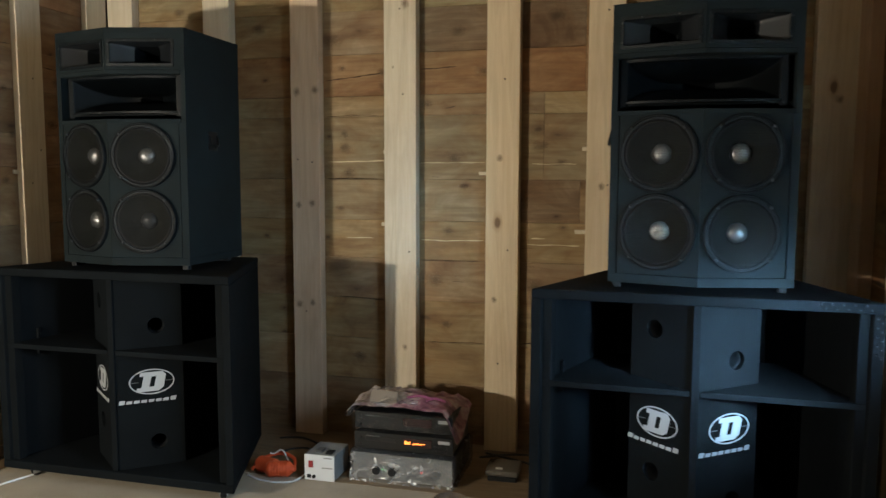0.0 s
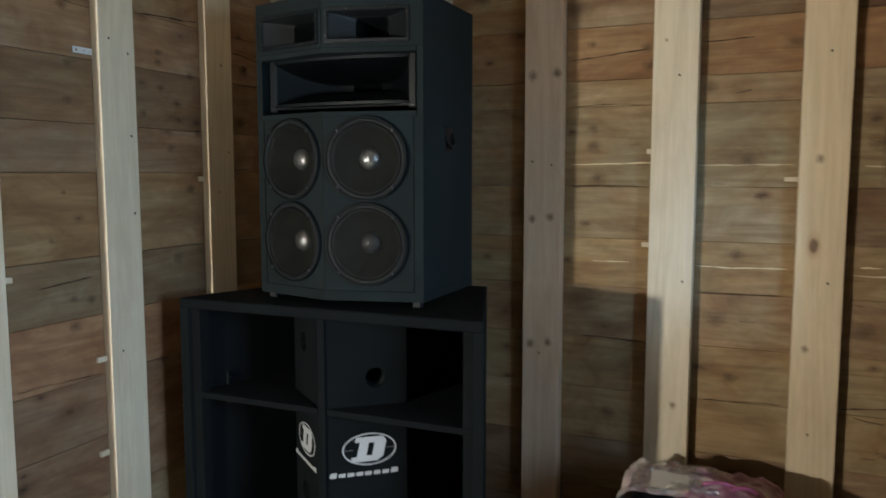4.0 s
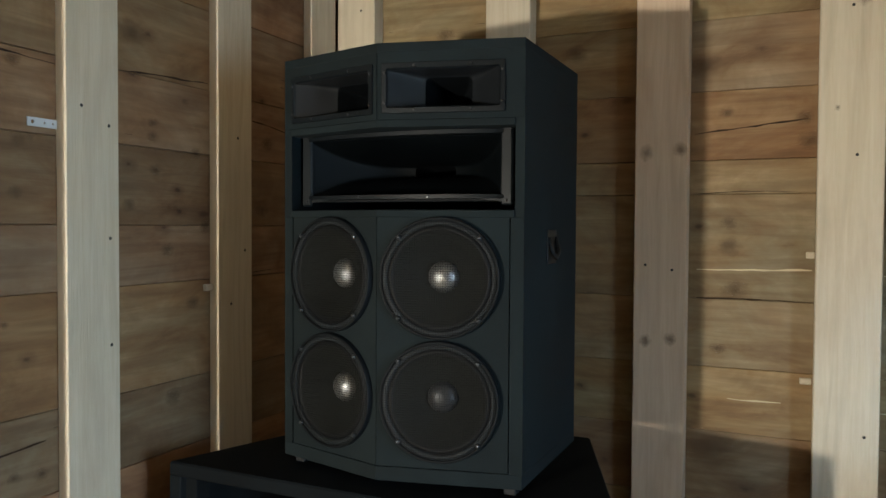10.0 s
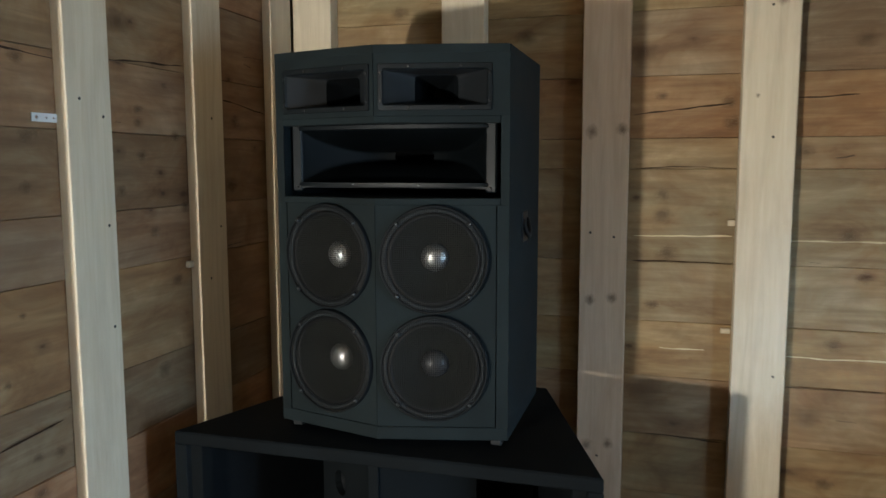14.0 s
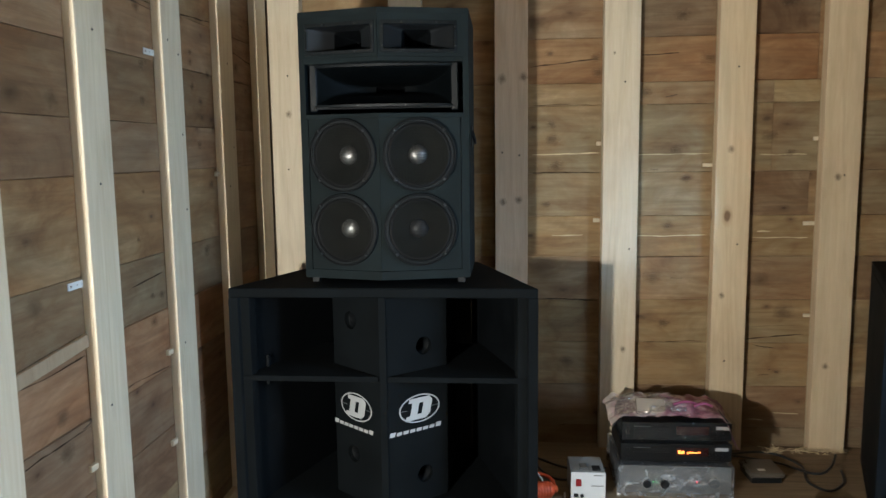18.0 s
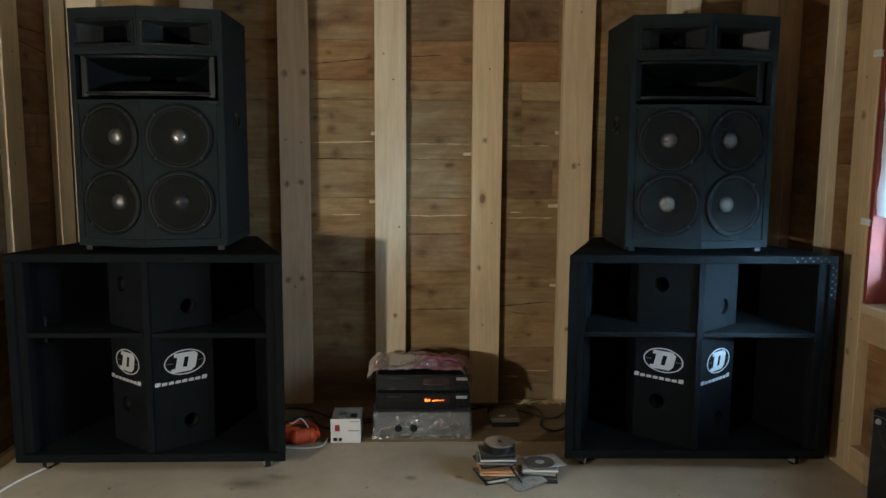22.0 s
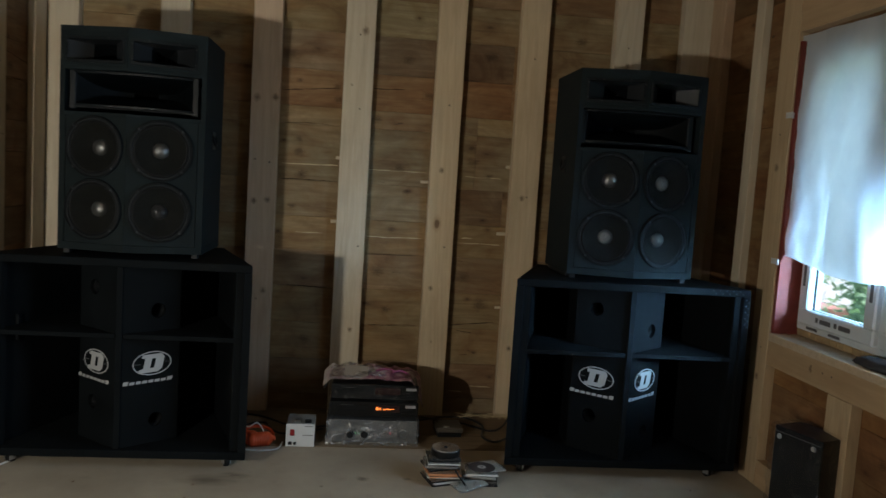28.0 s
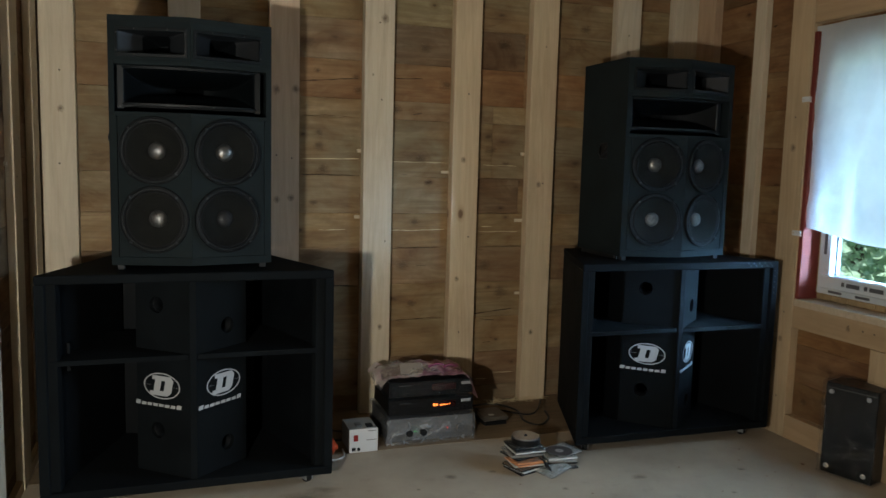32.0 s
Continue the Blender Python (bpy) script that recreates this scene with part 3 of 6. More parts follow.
# studs of the back wall, left to right
for x0, x1, zb, tint in ((-2.682, -2.537, 0, PALE), (-2.136, -1.990, 0, PALE), (-1.668, -1.522, 0, SHADE), (-1.192, -1.036, 0, PALE),
                         (-0.703, -0.552, 0, WARM), (-0.253, -0.097, 0, WARM), (0.272, 0.427, 0, PALE), (0.655, 0.862, 0, PALE)):
    timber(wall_back, "stud", x0, SYB, zb, x1, YB, ZC, tint)
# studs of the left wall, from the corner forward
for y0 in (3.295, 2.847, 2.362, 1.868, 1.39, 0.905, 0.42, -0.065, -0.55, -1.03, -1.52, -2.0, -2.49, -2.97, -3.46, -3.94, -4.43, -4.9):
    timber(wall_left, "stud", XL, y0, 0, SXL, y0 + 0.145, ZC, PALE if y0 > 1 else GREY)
lath = part("lath", boxed(-0.16, -0.012, -0.018, 0.16, 0, 0.018, 0.002), stud_mat, wall_left, "thin pale lath between the studs", pose(XL + 0.003, 1.70, 0.882, 0, 0, 90) @ pose(0, 0, 0, 0, -5, 0))
lath.color = (0.60, 0.52, 0.46, 1)
timber(wall_left, "bottom_plate", XL, YF, 0, SXL - 0.005, 3.29, 0.045, WARM, True)
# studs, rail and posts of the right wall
# DIM puts the weaker light on the window wall into its timbers' tint
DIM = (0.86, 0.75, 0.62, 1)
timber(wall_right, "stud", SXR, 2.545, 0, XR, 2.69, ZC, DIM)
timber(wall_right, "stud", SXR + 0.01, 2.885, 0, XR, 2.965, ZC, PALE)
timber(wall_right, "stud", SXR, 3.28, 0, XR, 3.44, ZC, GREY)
timber(wall_right, "stud", SXR, 0.70, 0, XR, 0.845, ZC, WARM)
for y0 in (0.245, -0.24, -0.73, -1.22, -1.7, -2.19, -2.68, -3.16, -3.65, -4.13, -4.62):
    timber(wall_right, "stud", SXR, y0, 0, XR, y0 + 0.145, ZC, WARM)
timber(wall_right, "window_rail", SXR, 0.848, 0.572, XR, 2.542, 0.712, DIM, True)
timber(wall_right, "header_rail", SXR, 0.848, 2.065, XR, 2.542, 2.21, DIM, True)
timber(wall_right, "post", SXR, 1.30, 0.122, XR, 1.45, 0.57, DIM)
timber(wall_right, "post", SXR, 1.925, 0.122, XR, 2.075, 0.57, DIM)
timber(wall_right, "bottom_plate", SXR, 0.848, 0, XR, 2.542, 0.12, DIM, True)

# ---- window ----
FX = 0.925       # inner face of the window frame
window = thing("window_1", pose(FX, 0, 0), "white plastic three-casement window with printed protective film", "window", kind="structure")


def border(x0, y0, z0, x1, y1, z1, w, b=0.004):
    """Four bars round an opening in the yz plane, mitreless."""
    bm = bmesh.new()
    box(bm, x0, y0, z0, x1, y1, z0 + w, b)
    box(bm, x0, y0, z1 - w, x1, y1, z1, b)
    box(bm, x0, y0, z0 + w - 0.001, x1, y0 + w, z1 - w + 0.001, b)
    box(bm, x0, y1 - w, z0 + w - 0.001, x1, y1, z1 - w + 0.001, b)
    return bm


FY0, FY1, FZ0, FZ1 = 0.87, 2.515, 0.752, 1.985
part("window_frame", border(0.0, FY0, FZ0, 0.07, FY1, FZ1, 0.045), pvc_mat, window)
for y0 in (1.925, 1.385):
    part("mullion", boxed(0.002, y0, FZ0 + 0.04, 0.065, y0 + 0.065, FZ1 - 0.04, 0.004), pvc_mat, window)
for y0, y1 in ((1.975, 2.485), (1.435, 1.94), (0.90, 1.40)):
    sash = part("sash", border(-0.022, y0, FZ0 + 0.03, 0.045, y1, FZ1 - 0.03, 0.068, 0.007), pvc_mat, window)
    pane = part("pane", boxed(0.018, y0 + 0.064, FZ0 + 0.09, 0.024, y1 - 0.064, FZ1 - 0.09), glass_mat, sash)
    pane.visible_shadow = False
    part("gasket", border(0.004, y0 + 0.062, FZ0 + 0.092, 0.017, y1 - 0.062, FZ1 - 0.092, 0.007, 0.0), rubber_mat, sash)
    # printed marks on the film, too small to read
    for yy in (y1 - 0.17, y1 - 0.30):
        for k in range(2):
            part("film_print", boxed(-0.0235, yy - 0.075, FZ0 + 0.055 + 0.0 * k, -0.0222, yy, FZ0 + 0.075), film_print_mat, sash) if k == 0 else part("film_print", boxed(-0.0235, yy + 0.012, FZ0 + 0.056, -0.0222, yy + 0.03, FZ0 + 0.077), film_print_mat, sash)
    for zz in (FZ0 + 0.2, FZ0 + 0.5, FZ0 + 0.8):
        part("film_print", boxed(-0.0235, y0 + 0.022, zz, -0.0222, y0 + 0.04, zz + 0.1), film_print_mat, sash)
        part("film_print", boxed(-0.0235, y1 - 0.04, zz, -0.0222, y1 - 0.022, zz + 0.1), film_print_mat, sash)
for yy in (2.36, 2.2, 1.8, 1.6):
    part("film_print", boxed(-0.0015, yy, FZ0 + 0.010, -0.0003, yy + 0.08, FZ0 + 0.022), film_print_mat, window)
part("window_sill", boxed(-0.115, 0.852, -0.03 + 0.712, 0.09, 2.54, 0.716 + 0.002, 0.003), rail_mat, window, "rough wooden sill, dusty", pose(0, 0, 0))
part("jamb", boxed(-0.105, 2.522, 0.72, 0.09, 2.543, 2.025), red_jamb_mat, window, "red primed side board of the opening")
part("jamb", boxed(-0.06, 0.846, 0.72, 0.09, 0.868, 2.025), red_jamb_mat, window, "red primed side board of the opening")
part("head_board", boxed(-0.06, 0.87, 1.988, 0.09, 2.52, 2.028), core_mat, window, "dark board over the frame")
bm = bmesh.new()
rng = random.Random(4)
for i in range(26):
    z = 0.75 + i * 0.05
    box(bm, 0.004, FY1 - 0.004, z, 0.05, FY1 + 0.012 + rng.uniform(0, 0.01), z + 0.052, 0.006)
for i in range(33):
    y = 0.87 + i * 0.05
    box(bm, 0.006, y, 0.72, 0.05, y + 0.052, 0.755 + rng.uniform(-0.004, 0.0), 0.006)
part("foam_seam", bm, foam_mat, window, "yellow mounting foam")


# ---- outside the window ----
ground = solid("ground", boxed(1.4, -60, -1.0, 90, 90, -0.9), grass_mat, "mown green grass outside", "ground", kind="structure")


def tree(x, y, h, seed):
    r = random.Random(seed)
    root = thing("tree", pose(x, y, -0.95), "green leafy tree beyond the window", "tree", "trees outside")
    bm = bmesh.new()
    tube(bm, [(0, 0, 0), (0.05, 0, h * 0.3), (0.0, 0.08, h * 0.6), (0.1, 0.1, h * 0.85)], 0.11, 8)
    for k in range(7):
        a, z = r.uniform(0, 6.28), h * r.uniform(0.3, 0.75)
        tube(bm, [(0, 0, z), (0.6 * math.cos(a), 0.6 * math.sin(a), z + 0.4), (1.2 * math.cos(a), 1.2 * math.sin(a), z + 0.9)], 0.04, 6)
    part("trunk", bm, bark_mat, root)
    verts, faces = [], []
    for k in range(3600):
        a, z = r.uniform(0, 6.28), r.uniform(0.08, 1)
        rad = h * 0.36 * math.sqrt(max(0.05, 1 - (2 * z - 1) ** 2)) * math.sqrt(r.random()) * (0.75 + 0.35 * math.sin(3 * a + 5 * z))
        c = Vector((rad * math.cos(a), rad * math.sin(a), h * (0.02 + 0.98 * z)))
        u = Vector((r.uniform(-1, 1), r.uniform(-1, 1), r.uniform(-1, 1))).normalized()
        w = u.orthogonal().normalized()
        s = r.uniform(0.04, 0.10)
        i = len(verts)
        verts += [c - u * s, c + w * s * 0.5, c + u * s, c - w * s * 0.5]
        faces.append((i, i + 1, i + 2, i + 3))
    me = bpy.data.meshes.new("crown")
    me.from_pydata(verts, [], faces)
    me.materials.append(leaf_mat)
    part("crown", me, leaf_mat, root)


for i, (x, y, h) in enumerate(((6.0, 7.6, 2.9), (6.7, 9.75, 2.8), (7.3, 6.5, 3.0), (7.6, 8.4, 3.4), (9.0, 7.4, 3.6), (8.8, 9.6, 4.0), (9.4, 11.0, 3.9), (10.8, 9.8, 4.2))):
    tree(x, y, h, i)
# wall of a white boarded house, with a pink paved ledge before it
house = thing("house_wall", pose(8.0, 12.25, -0.9, 0, 0, 90), "white boarded house wall with a pink paved foot", "garden wall")
for k in range(8):
    part("board", boxed(0, -0.02, 0.32 + k * 0.36, 5.0, 0.02, 0.675 + k * 0.36, 0.004), white_wall_mat, house)
part("corner_trim", boxed(2.04, 0.021, 0.32, 2.12, 0.05, 3.1), roof_mat, house, "faded red corner strip")
part("plinth", boxed(0, 0.03, 0.0, 5.0, 1.6, 0.31, 0.01), roof_mat, house, "faded pink paved ledge")


# ---- the big bass cabinets ----
def subwoofer_cabinet(m, label):
    """Trapezium cabinet, open front, a ridge of two vented panels and a shelf across."""
    root = thing("bass_cabinet", m, label, "loudspeaker", "bass cabinets")
    HW, BW, D, Z0, Z1 = 0.543, 0.318, 0.645, 0.055, 0.907
    t = 0.034

    def plan(inset, y0=0.0):
        k = (HW - BW) / D
        return [(-(HW - inset - k * y0), y0), (HW - inset - k * y0, y0), (BW - inset, D), (-(BW - inset), D)]

    for name, z0, z1 in (("top_panel", Z1 - t, Z1), ("bottom_panel", Z0, Z0 + t)):
        bm = bmesh.new()
        prism(bm, plan(0.0), z0, z1, 0.004)
        part(name, bm, cabinet_mat, root)
    for s in (-1, 1):
        bm = bmesh.new()
        k = (HW - BW) / D
        o = [(s * HW, 0.0015), (s * BW, D - 0.002), (s * (BW - t), D - 0.002), (s * (HW - t), 0.0015)]
        prism(bm, o if s > 0 else o[::-1], Z0 + t, Z1 - t, 0.002)
        part("side_panel", bm, cabinet_mat, root)
        bm = bmesh.new()
        o = [(s * (HW - t - 0.003), 0.016), (s * (HW - t - 0.003 - k * 0.03), 0.05), (s * (HW - t - 0.036 - k * 0.03), 0.05), (s * (HW - t - 0.036), 0.016)]
        prism(bm, o if s > 0 else o[::-1], Z0 + t + 0.001, Z1 - t - 0.001, 0.002)
        part("side_batten", bm, cabinet_mat, root)
        # added dark sheet that puts the cabinet's inner shade into its colour
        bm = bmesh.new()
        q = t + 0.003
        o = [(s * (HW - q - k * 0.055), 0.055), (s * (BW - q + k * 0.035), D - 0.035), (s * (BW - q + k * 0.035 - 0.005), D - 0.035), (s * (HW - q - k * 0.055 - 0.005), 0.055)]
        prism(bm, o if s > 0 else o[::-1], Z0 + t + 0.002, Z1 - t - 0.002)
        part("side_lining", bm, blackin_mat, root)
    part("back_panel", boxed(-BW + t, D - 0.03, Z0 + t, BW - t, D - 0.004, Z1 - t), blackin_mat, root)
    # shelf: a cut-out follows the ridge
    bm = bmesh.new()
    k = (HW - BW) / D
    wf, wb = HW - t - 0.004, HW - t - 0.004 - k * 0.50
    for s in (-1, 1):
        o = [(s * 0.016, 0.014), (s * wf, 0.014), (s * wb, 0.50), (s * 0.214, 0.50), (s * 0.214, 0.185)]
        prism(bm, o if s > 0 else o[::-1], 0.568, 0.588, 0.0015)
    part("shelf", bm, cabinet_mat, root)
    # the ridge post and the two sloping panels with their vents
    part("ridge_post", boxed(-0.0135, 0.012, Z0 + t, 0.0135, 0.045, Z1 - t, 0.002), cabinet_mat, root)
    ang = math.atan2(0.165, 0.200)
    ln = math.hypot(0.165, 0.200)
    for s, vents in ((-1, (0.768, 0.262)), (1, (0.676, 0.19))):
        bm = bmesh.new()
        a, b = (-ln, 0.0) if s < 0 else (0.0, ln)
        hx = s * 0.158
        sheet(bm, rect(a, Z0 + t, b, Z1 - t), [circle(hx, z, 0.033, 26) for z in vents],
              Matrix.Translation((s * 0.012, 0.020, 0)) @ pose(0, 0, 0, 0, 0, s * math.degrees(ang)), 0.018)
        panel = part("ridge_panel", bm, cabinet_mat, root)
        face = Matrix.Translation((s * 0.012, 0.020, 0)) @ pose(0, 0, 0, 0, 0, s * math.degrees(ang))
        for z in vents:
            bm = bmesh.new()
            lathe(bm, [(0.0335, 0.0), (0.0335, 0.09), (0.029, 0.09), (0.029, 0.002), (0.0335, 0.0)], face @ Matrix.Translation((hx, 0.0185, z)) @ pose(0, 0, 0, -90, 0, 0), 26)
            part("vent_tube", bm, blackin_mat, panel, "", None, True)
        # the printed mark: a ring, a slanted block with a slot, a row of slanted dashes
        L = face @ Matrix.Translation((s * 0.136, -0.0012, 0.445))
        bm = bmesh.new()
        n = 44
        outer, inner = circle(0, 0, 0.0875, n, 0.0525), circle(0, 0, 0.083, n, 0.0483)
        sheet(bm, outer, [inner], L, 0.001)
        part("mark_ring", bm, white_mark_mat, panel, "white printed oval")
        bm = bmesh.new()
        slant = lambda x, z: (x + 0.22 * z, z)
        sheet(bm, [slant(*p) for p in ((-0.052, -0.040), (0.034, -0.040), (0.050, -0.025), (0.050, 0.025), (0.034, 0.040), (-0.052, 0.040), (-0.052, 0.024), (-0.036, 0.024), (-0.036, -0.024), (-0.052, -0.024))],
              [[slant(*p) for p in ((-0.006, -0.021), (0.013, -0.021), (0.013, 0.021), (-0.006, 0.021))]], L, 0.001)
        part("mark_block", bm, white_mark_mat, panel, "white printed block")
        for x0, x1 in ((-0.0835, -0.052), (0.055, 0.0835)):
            bm = bmesh.new()
            sheet(bm, rect(x0, -0.0008, x1, 0.0008), [], L, 0.001)
            part("mark_line", bm, faint_mark_mat, panel)
        for i in range(8):
            x = -0.110 + i * 0.0282
            hgt = 0.016 if i in (0, 7) else 0.0115
            bm = bmesh.new()
            sheet(bm, [slant(x, -0.085), slant(x + 0.0215, -0.085), slant(x + 0.0215, -0.085 + hgt), slant(x, -0.085 + hgt)], [], L, 0.001)
            part("mark_dash", bm, white_mark_mat, panel)
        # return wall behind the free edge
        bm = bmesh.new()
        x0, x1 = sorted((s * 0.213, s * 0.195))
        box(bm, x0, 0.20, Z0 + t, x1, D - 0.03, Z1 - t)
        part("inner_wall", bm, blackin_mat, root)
    for z in (0.590, 0.522):
        bx = -(HW - t - 0.010 - k * 0.13)
        bracket = part("shelf_bracket", boxed(bx, 0.118, z, bx + 0.012, 0.142, z + 0.044, 0.002), blackin_mat, root)
        bm = bmesh.new()
        lathe(bm, [(0.0, 0.004), (0.004, 0.003), (0.006, 0.0)], Matrix.Translation((bx + 0.012, 0.130, z + 0.024)) @ pose(0, 0, 0, 0, 90, 0), 12)
        part("bolt", bm, blackin_mat, bracket)
    for x, y in ((-0.455, 0.07), (0.455, 0.07), (-0.28, 0.56), (0.28, 0.56)):
        caster = part("caster", boxed(-0.028, -0.028, 0.046, 0.028, 0.028, 0.0545, 0.002), steel_mat, root, "small steel caster", Matrix.Translation((x, y, 0)) @ pose(0, 0, 0, 0, 0, 25 * (1 if x > 0 else -1)))
        bm = bmesh.new()
        lathe(bm, [(0.008, -0.011), (0.0205, -0.011), (0.0225, -0.007), (0.0225, 0.007), (0.0205, 0.011), (0.008, 0.011)], Matrix.Translation((0, 0.012, 0.0225)) @ pose(0, 0, 0, 0, 90, 0), 18, True)
        part("wheel", bm, rubber_mat, caster, "", None, True)
        bm = bmesh.new()
        box(bm, -0.016, -0.008, 0.014, -0.0135, 0.024, 0.047)
        box(bm, 0.0135, -0.008, 0.014, 0.016, 0.024, 0.047)
        part("fork", bm, steel_mat, caster)
    return root


SUB_L = subwoofer_cabinet(pose(-2.052, 2.563, 0), "matt black double bass cabinet with white oval marks, on casters")
SUB_R = subwoofer_cabinet(pose(0.176, 2.566, 0, 0, 0, -1.2), "matt black double bass cabinet with rows of screws in one corner")
bm = bmesh.new()
for i in range(5):
    for j in range(2):
        for cx, cz in ((0.36 + i * 0.032 + 0.014 * j, 0.898 - 0.013 * j), (0.520 + 0.013 * j, 0.86 - i * 0.028 - 0.012 * j)):
            lathe(bm, [(0, 0.0022), (0.0025, 0.002), (0.0042, 0.0)], Matrix.Translation((cx, -0.0005, cz)) @ pose(0, 0, 0, 90, 0, 0), 8)
part("corner_screws", bm, screw_mat, SUB_R, "rows of small screw heads in the corner")


# ---- the upper loudspeakers ----
def loft(bm, rings):
    """Joins closed rings of equal count into a skin."""
    vs = [[bm.verts.new(p) for p in r] for r in rings]
    n = len(vs[0])
    for a, b in zip(vs, vs[1:]):
        for i in range(n):
            bm.faces.new((a[i], a[(i + 1) % n], b[(i + 1) % n], b[i]))
    return vs


def rring(w, h, y, r, k=4, m=6):
    """A rectangle with corner radius r in the xz plane: m points a side, k a corner."""
    out = []
    hw, hh = w / 2 - r, h / 2 - r
    for cx, cz, a0 in ((hw, hh, 0), (-hw, hh, 90), (-hw, -hh, 180), (hw, -hh, 270)):
        for i in range(k):
            a = math.radians(a0 + 90 * i / (k - 1))
            out.append((cx + r * math.cos(a), y, cz + r * math.sin(a)))
        nx, nz = {0: (-hw, hh + r), 90: (-hw - r, -hh), 180: (hw, -hh - r), 270: (hw + r, hh)}[a0]
        x0, _, z0 = out[-1]
        for i in range(1, m):
            out.append((x0 + (nx - x0) * i / m, y, z0 + (nz - z0) * i / m))
    return out


def horn(root, name, m, fw, fh, ow, oh, tw, th, depth, screws, label, bow=0.0):
    """A flared horn: a flange with screws, a flare and a dark throat."""
    bm = bmesh.new()
    back, rim_h = (0.010, oh + 0.026) if bow else (0.0, fh)
    loft(bm, [rring(fw, rim_h, 0.006 + back, 0.004), rring(fw, rim_h, 0.001 + back, 0.004), rring(fw - 0.002, rim_h - 0.002, back, 0.004), rring(ow + 0.006, oh + 0.006, back - 0.0005, 0.005), rring(ow, oh, 0.004 + back * 0.3, 0.004)])
    bmesh.ops.recalc_face_normals(bm, faces=bm.faces[:])
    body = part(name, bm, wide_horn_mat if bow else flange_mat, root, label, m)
    for s in (-1, 1) if bow else ():
        # upright bars with short gussets that run out along the lips
        bm = bmesh.new()
        x0, x1 = sorted((s * (ow / 2 - 0.006), s * (fw / 2 + 0.001)))
        box(bm, x0, -0.001, -fh / 2, x1, 0.009, fh / 2, 0.004)
        for q in (-1, 1):
            wedge = [(s * (ow / 2 - 0.003), q * (oh / 2 + 0.004)), (s * (ow / 2 - 0.003), q * (fh / 2 - 0.008)), (s * ow * 0.40, q * (oh / 2 + 0.008)), (s * ow * 0.40, q * (oh / 2 + 0.004))]
            sheet(bm, wedge if s * q < 0 else wedge[::-1], [], Matrix.Translation((0, 0.001, 0)), 0.006)
        part("side_bar", bm, flange_mat, body)
    bm = bmesh.new()
    rings = []
    pw, ph = (0.62, 2.1) if bow else (0.95, 0.6)
    for i in range(17):
        u = i / 16
        w = tw + (ow - tw) * (1 - u) ** pw
        h = th + (oh - th) * (1 - u) ** ph
        ring = rring(w, h, 0.004 + depth * u, 0.004 + 0.006 * u)
        rings.append(ring)
    loft(bm, rings)
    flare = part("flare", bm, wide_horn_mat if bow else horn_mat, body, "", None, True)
    # the throat: a short pipe, closed at its end, its deep shade put into the black
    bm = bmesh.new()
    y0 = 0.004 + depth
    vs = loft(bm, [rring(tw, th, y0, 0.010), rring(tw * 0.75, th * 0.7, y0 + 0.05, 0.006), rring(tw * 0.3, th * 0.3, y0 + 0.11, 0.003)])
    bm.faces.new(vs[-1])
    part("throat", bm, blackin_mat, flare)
    for s in (-1, 1) if bow else ():
        # the lips above and below the mouth bulge forward
        bm = bmesh.new()
        hw = ow / 2 + 0.004
        arc = [(-hw + 2 * hw * i / 24, -0.0008 - bow * (1 - (2 * i / 24 - 1) ** 2) ** 0.8) for i in range(25)]
        z = s * (oh / 2 + 0.003)
        prism(bm, arc + [(hw, 0.004), (-hw, 0.004)], z - 0.0045, z + 0.0045, 0.002)
        part("lip", bm, flange_mat, body)
        for x in (-0.085, 0.085) if s < 0 else ():
            bm = bmesh.new()
            lathe(bm, [(0.0, 0.0024), (0.0026, 0.002), (0.0036, 0.0)], Matrix.Translation((x, -0.0006 - bow * (1 - (x / hw) ** 2) ** 0.8, z)) @ pose(0, 0, 0, 90, 0, 0), 10)
            part("screw", bm, screw_mat, body)
    for x, z in screws:
        bm = bmesh.new()
        lathe(bm, [(0.0, 0.0024), (0.0026, 0.002), (0.0036, 0.0)], Matrix.Translation((x, -0.0012, z)) @ pose(0, 0, 0, 90, 0, 0), 10)
        part("screw", bm, darkscrew_mat, body)
    return body


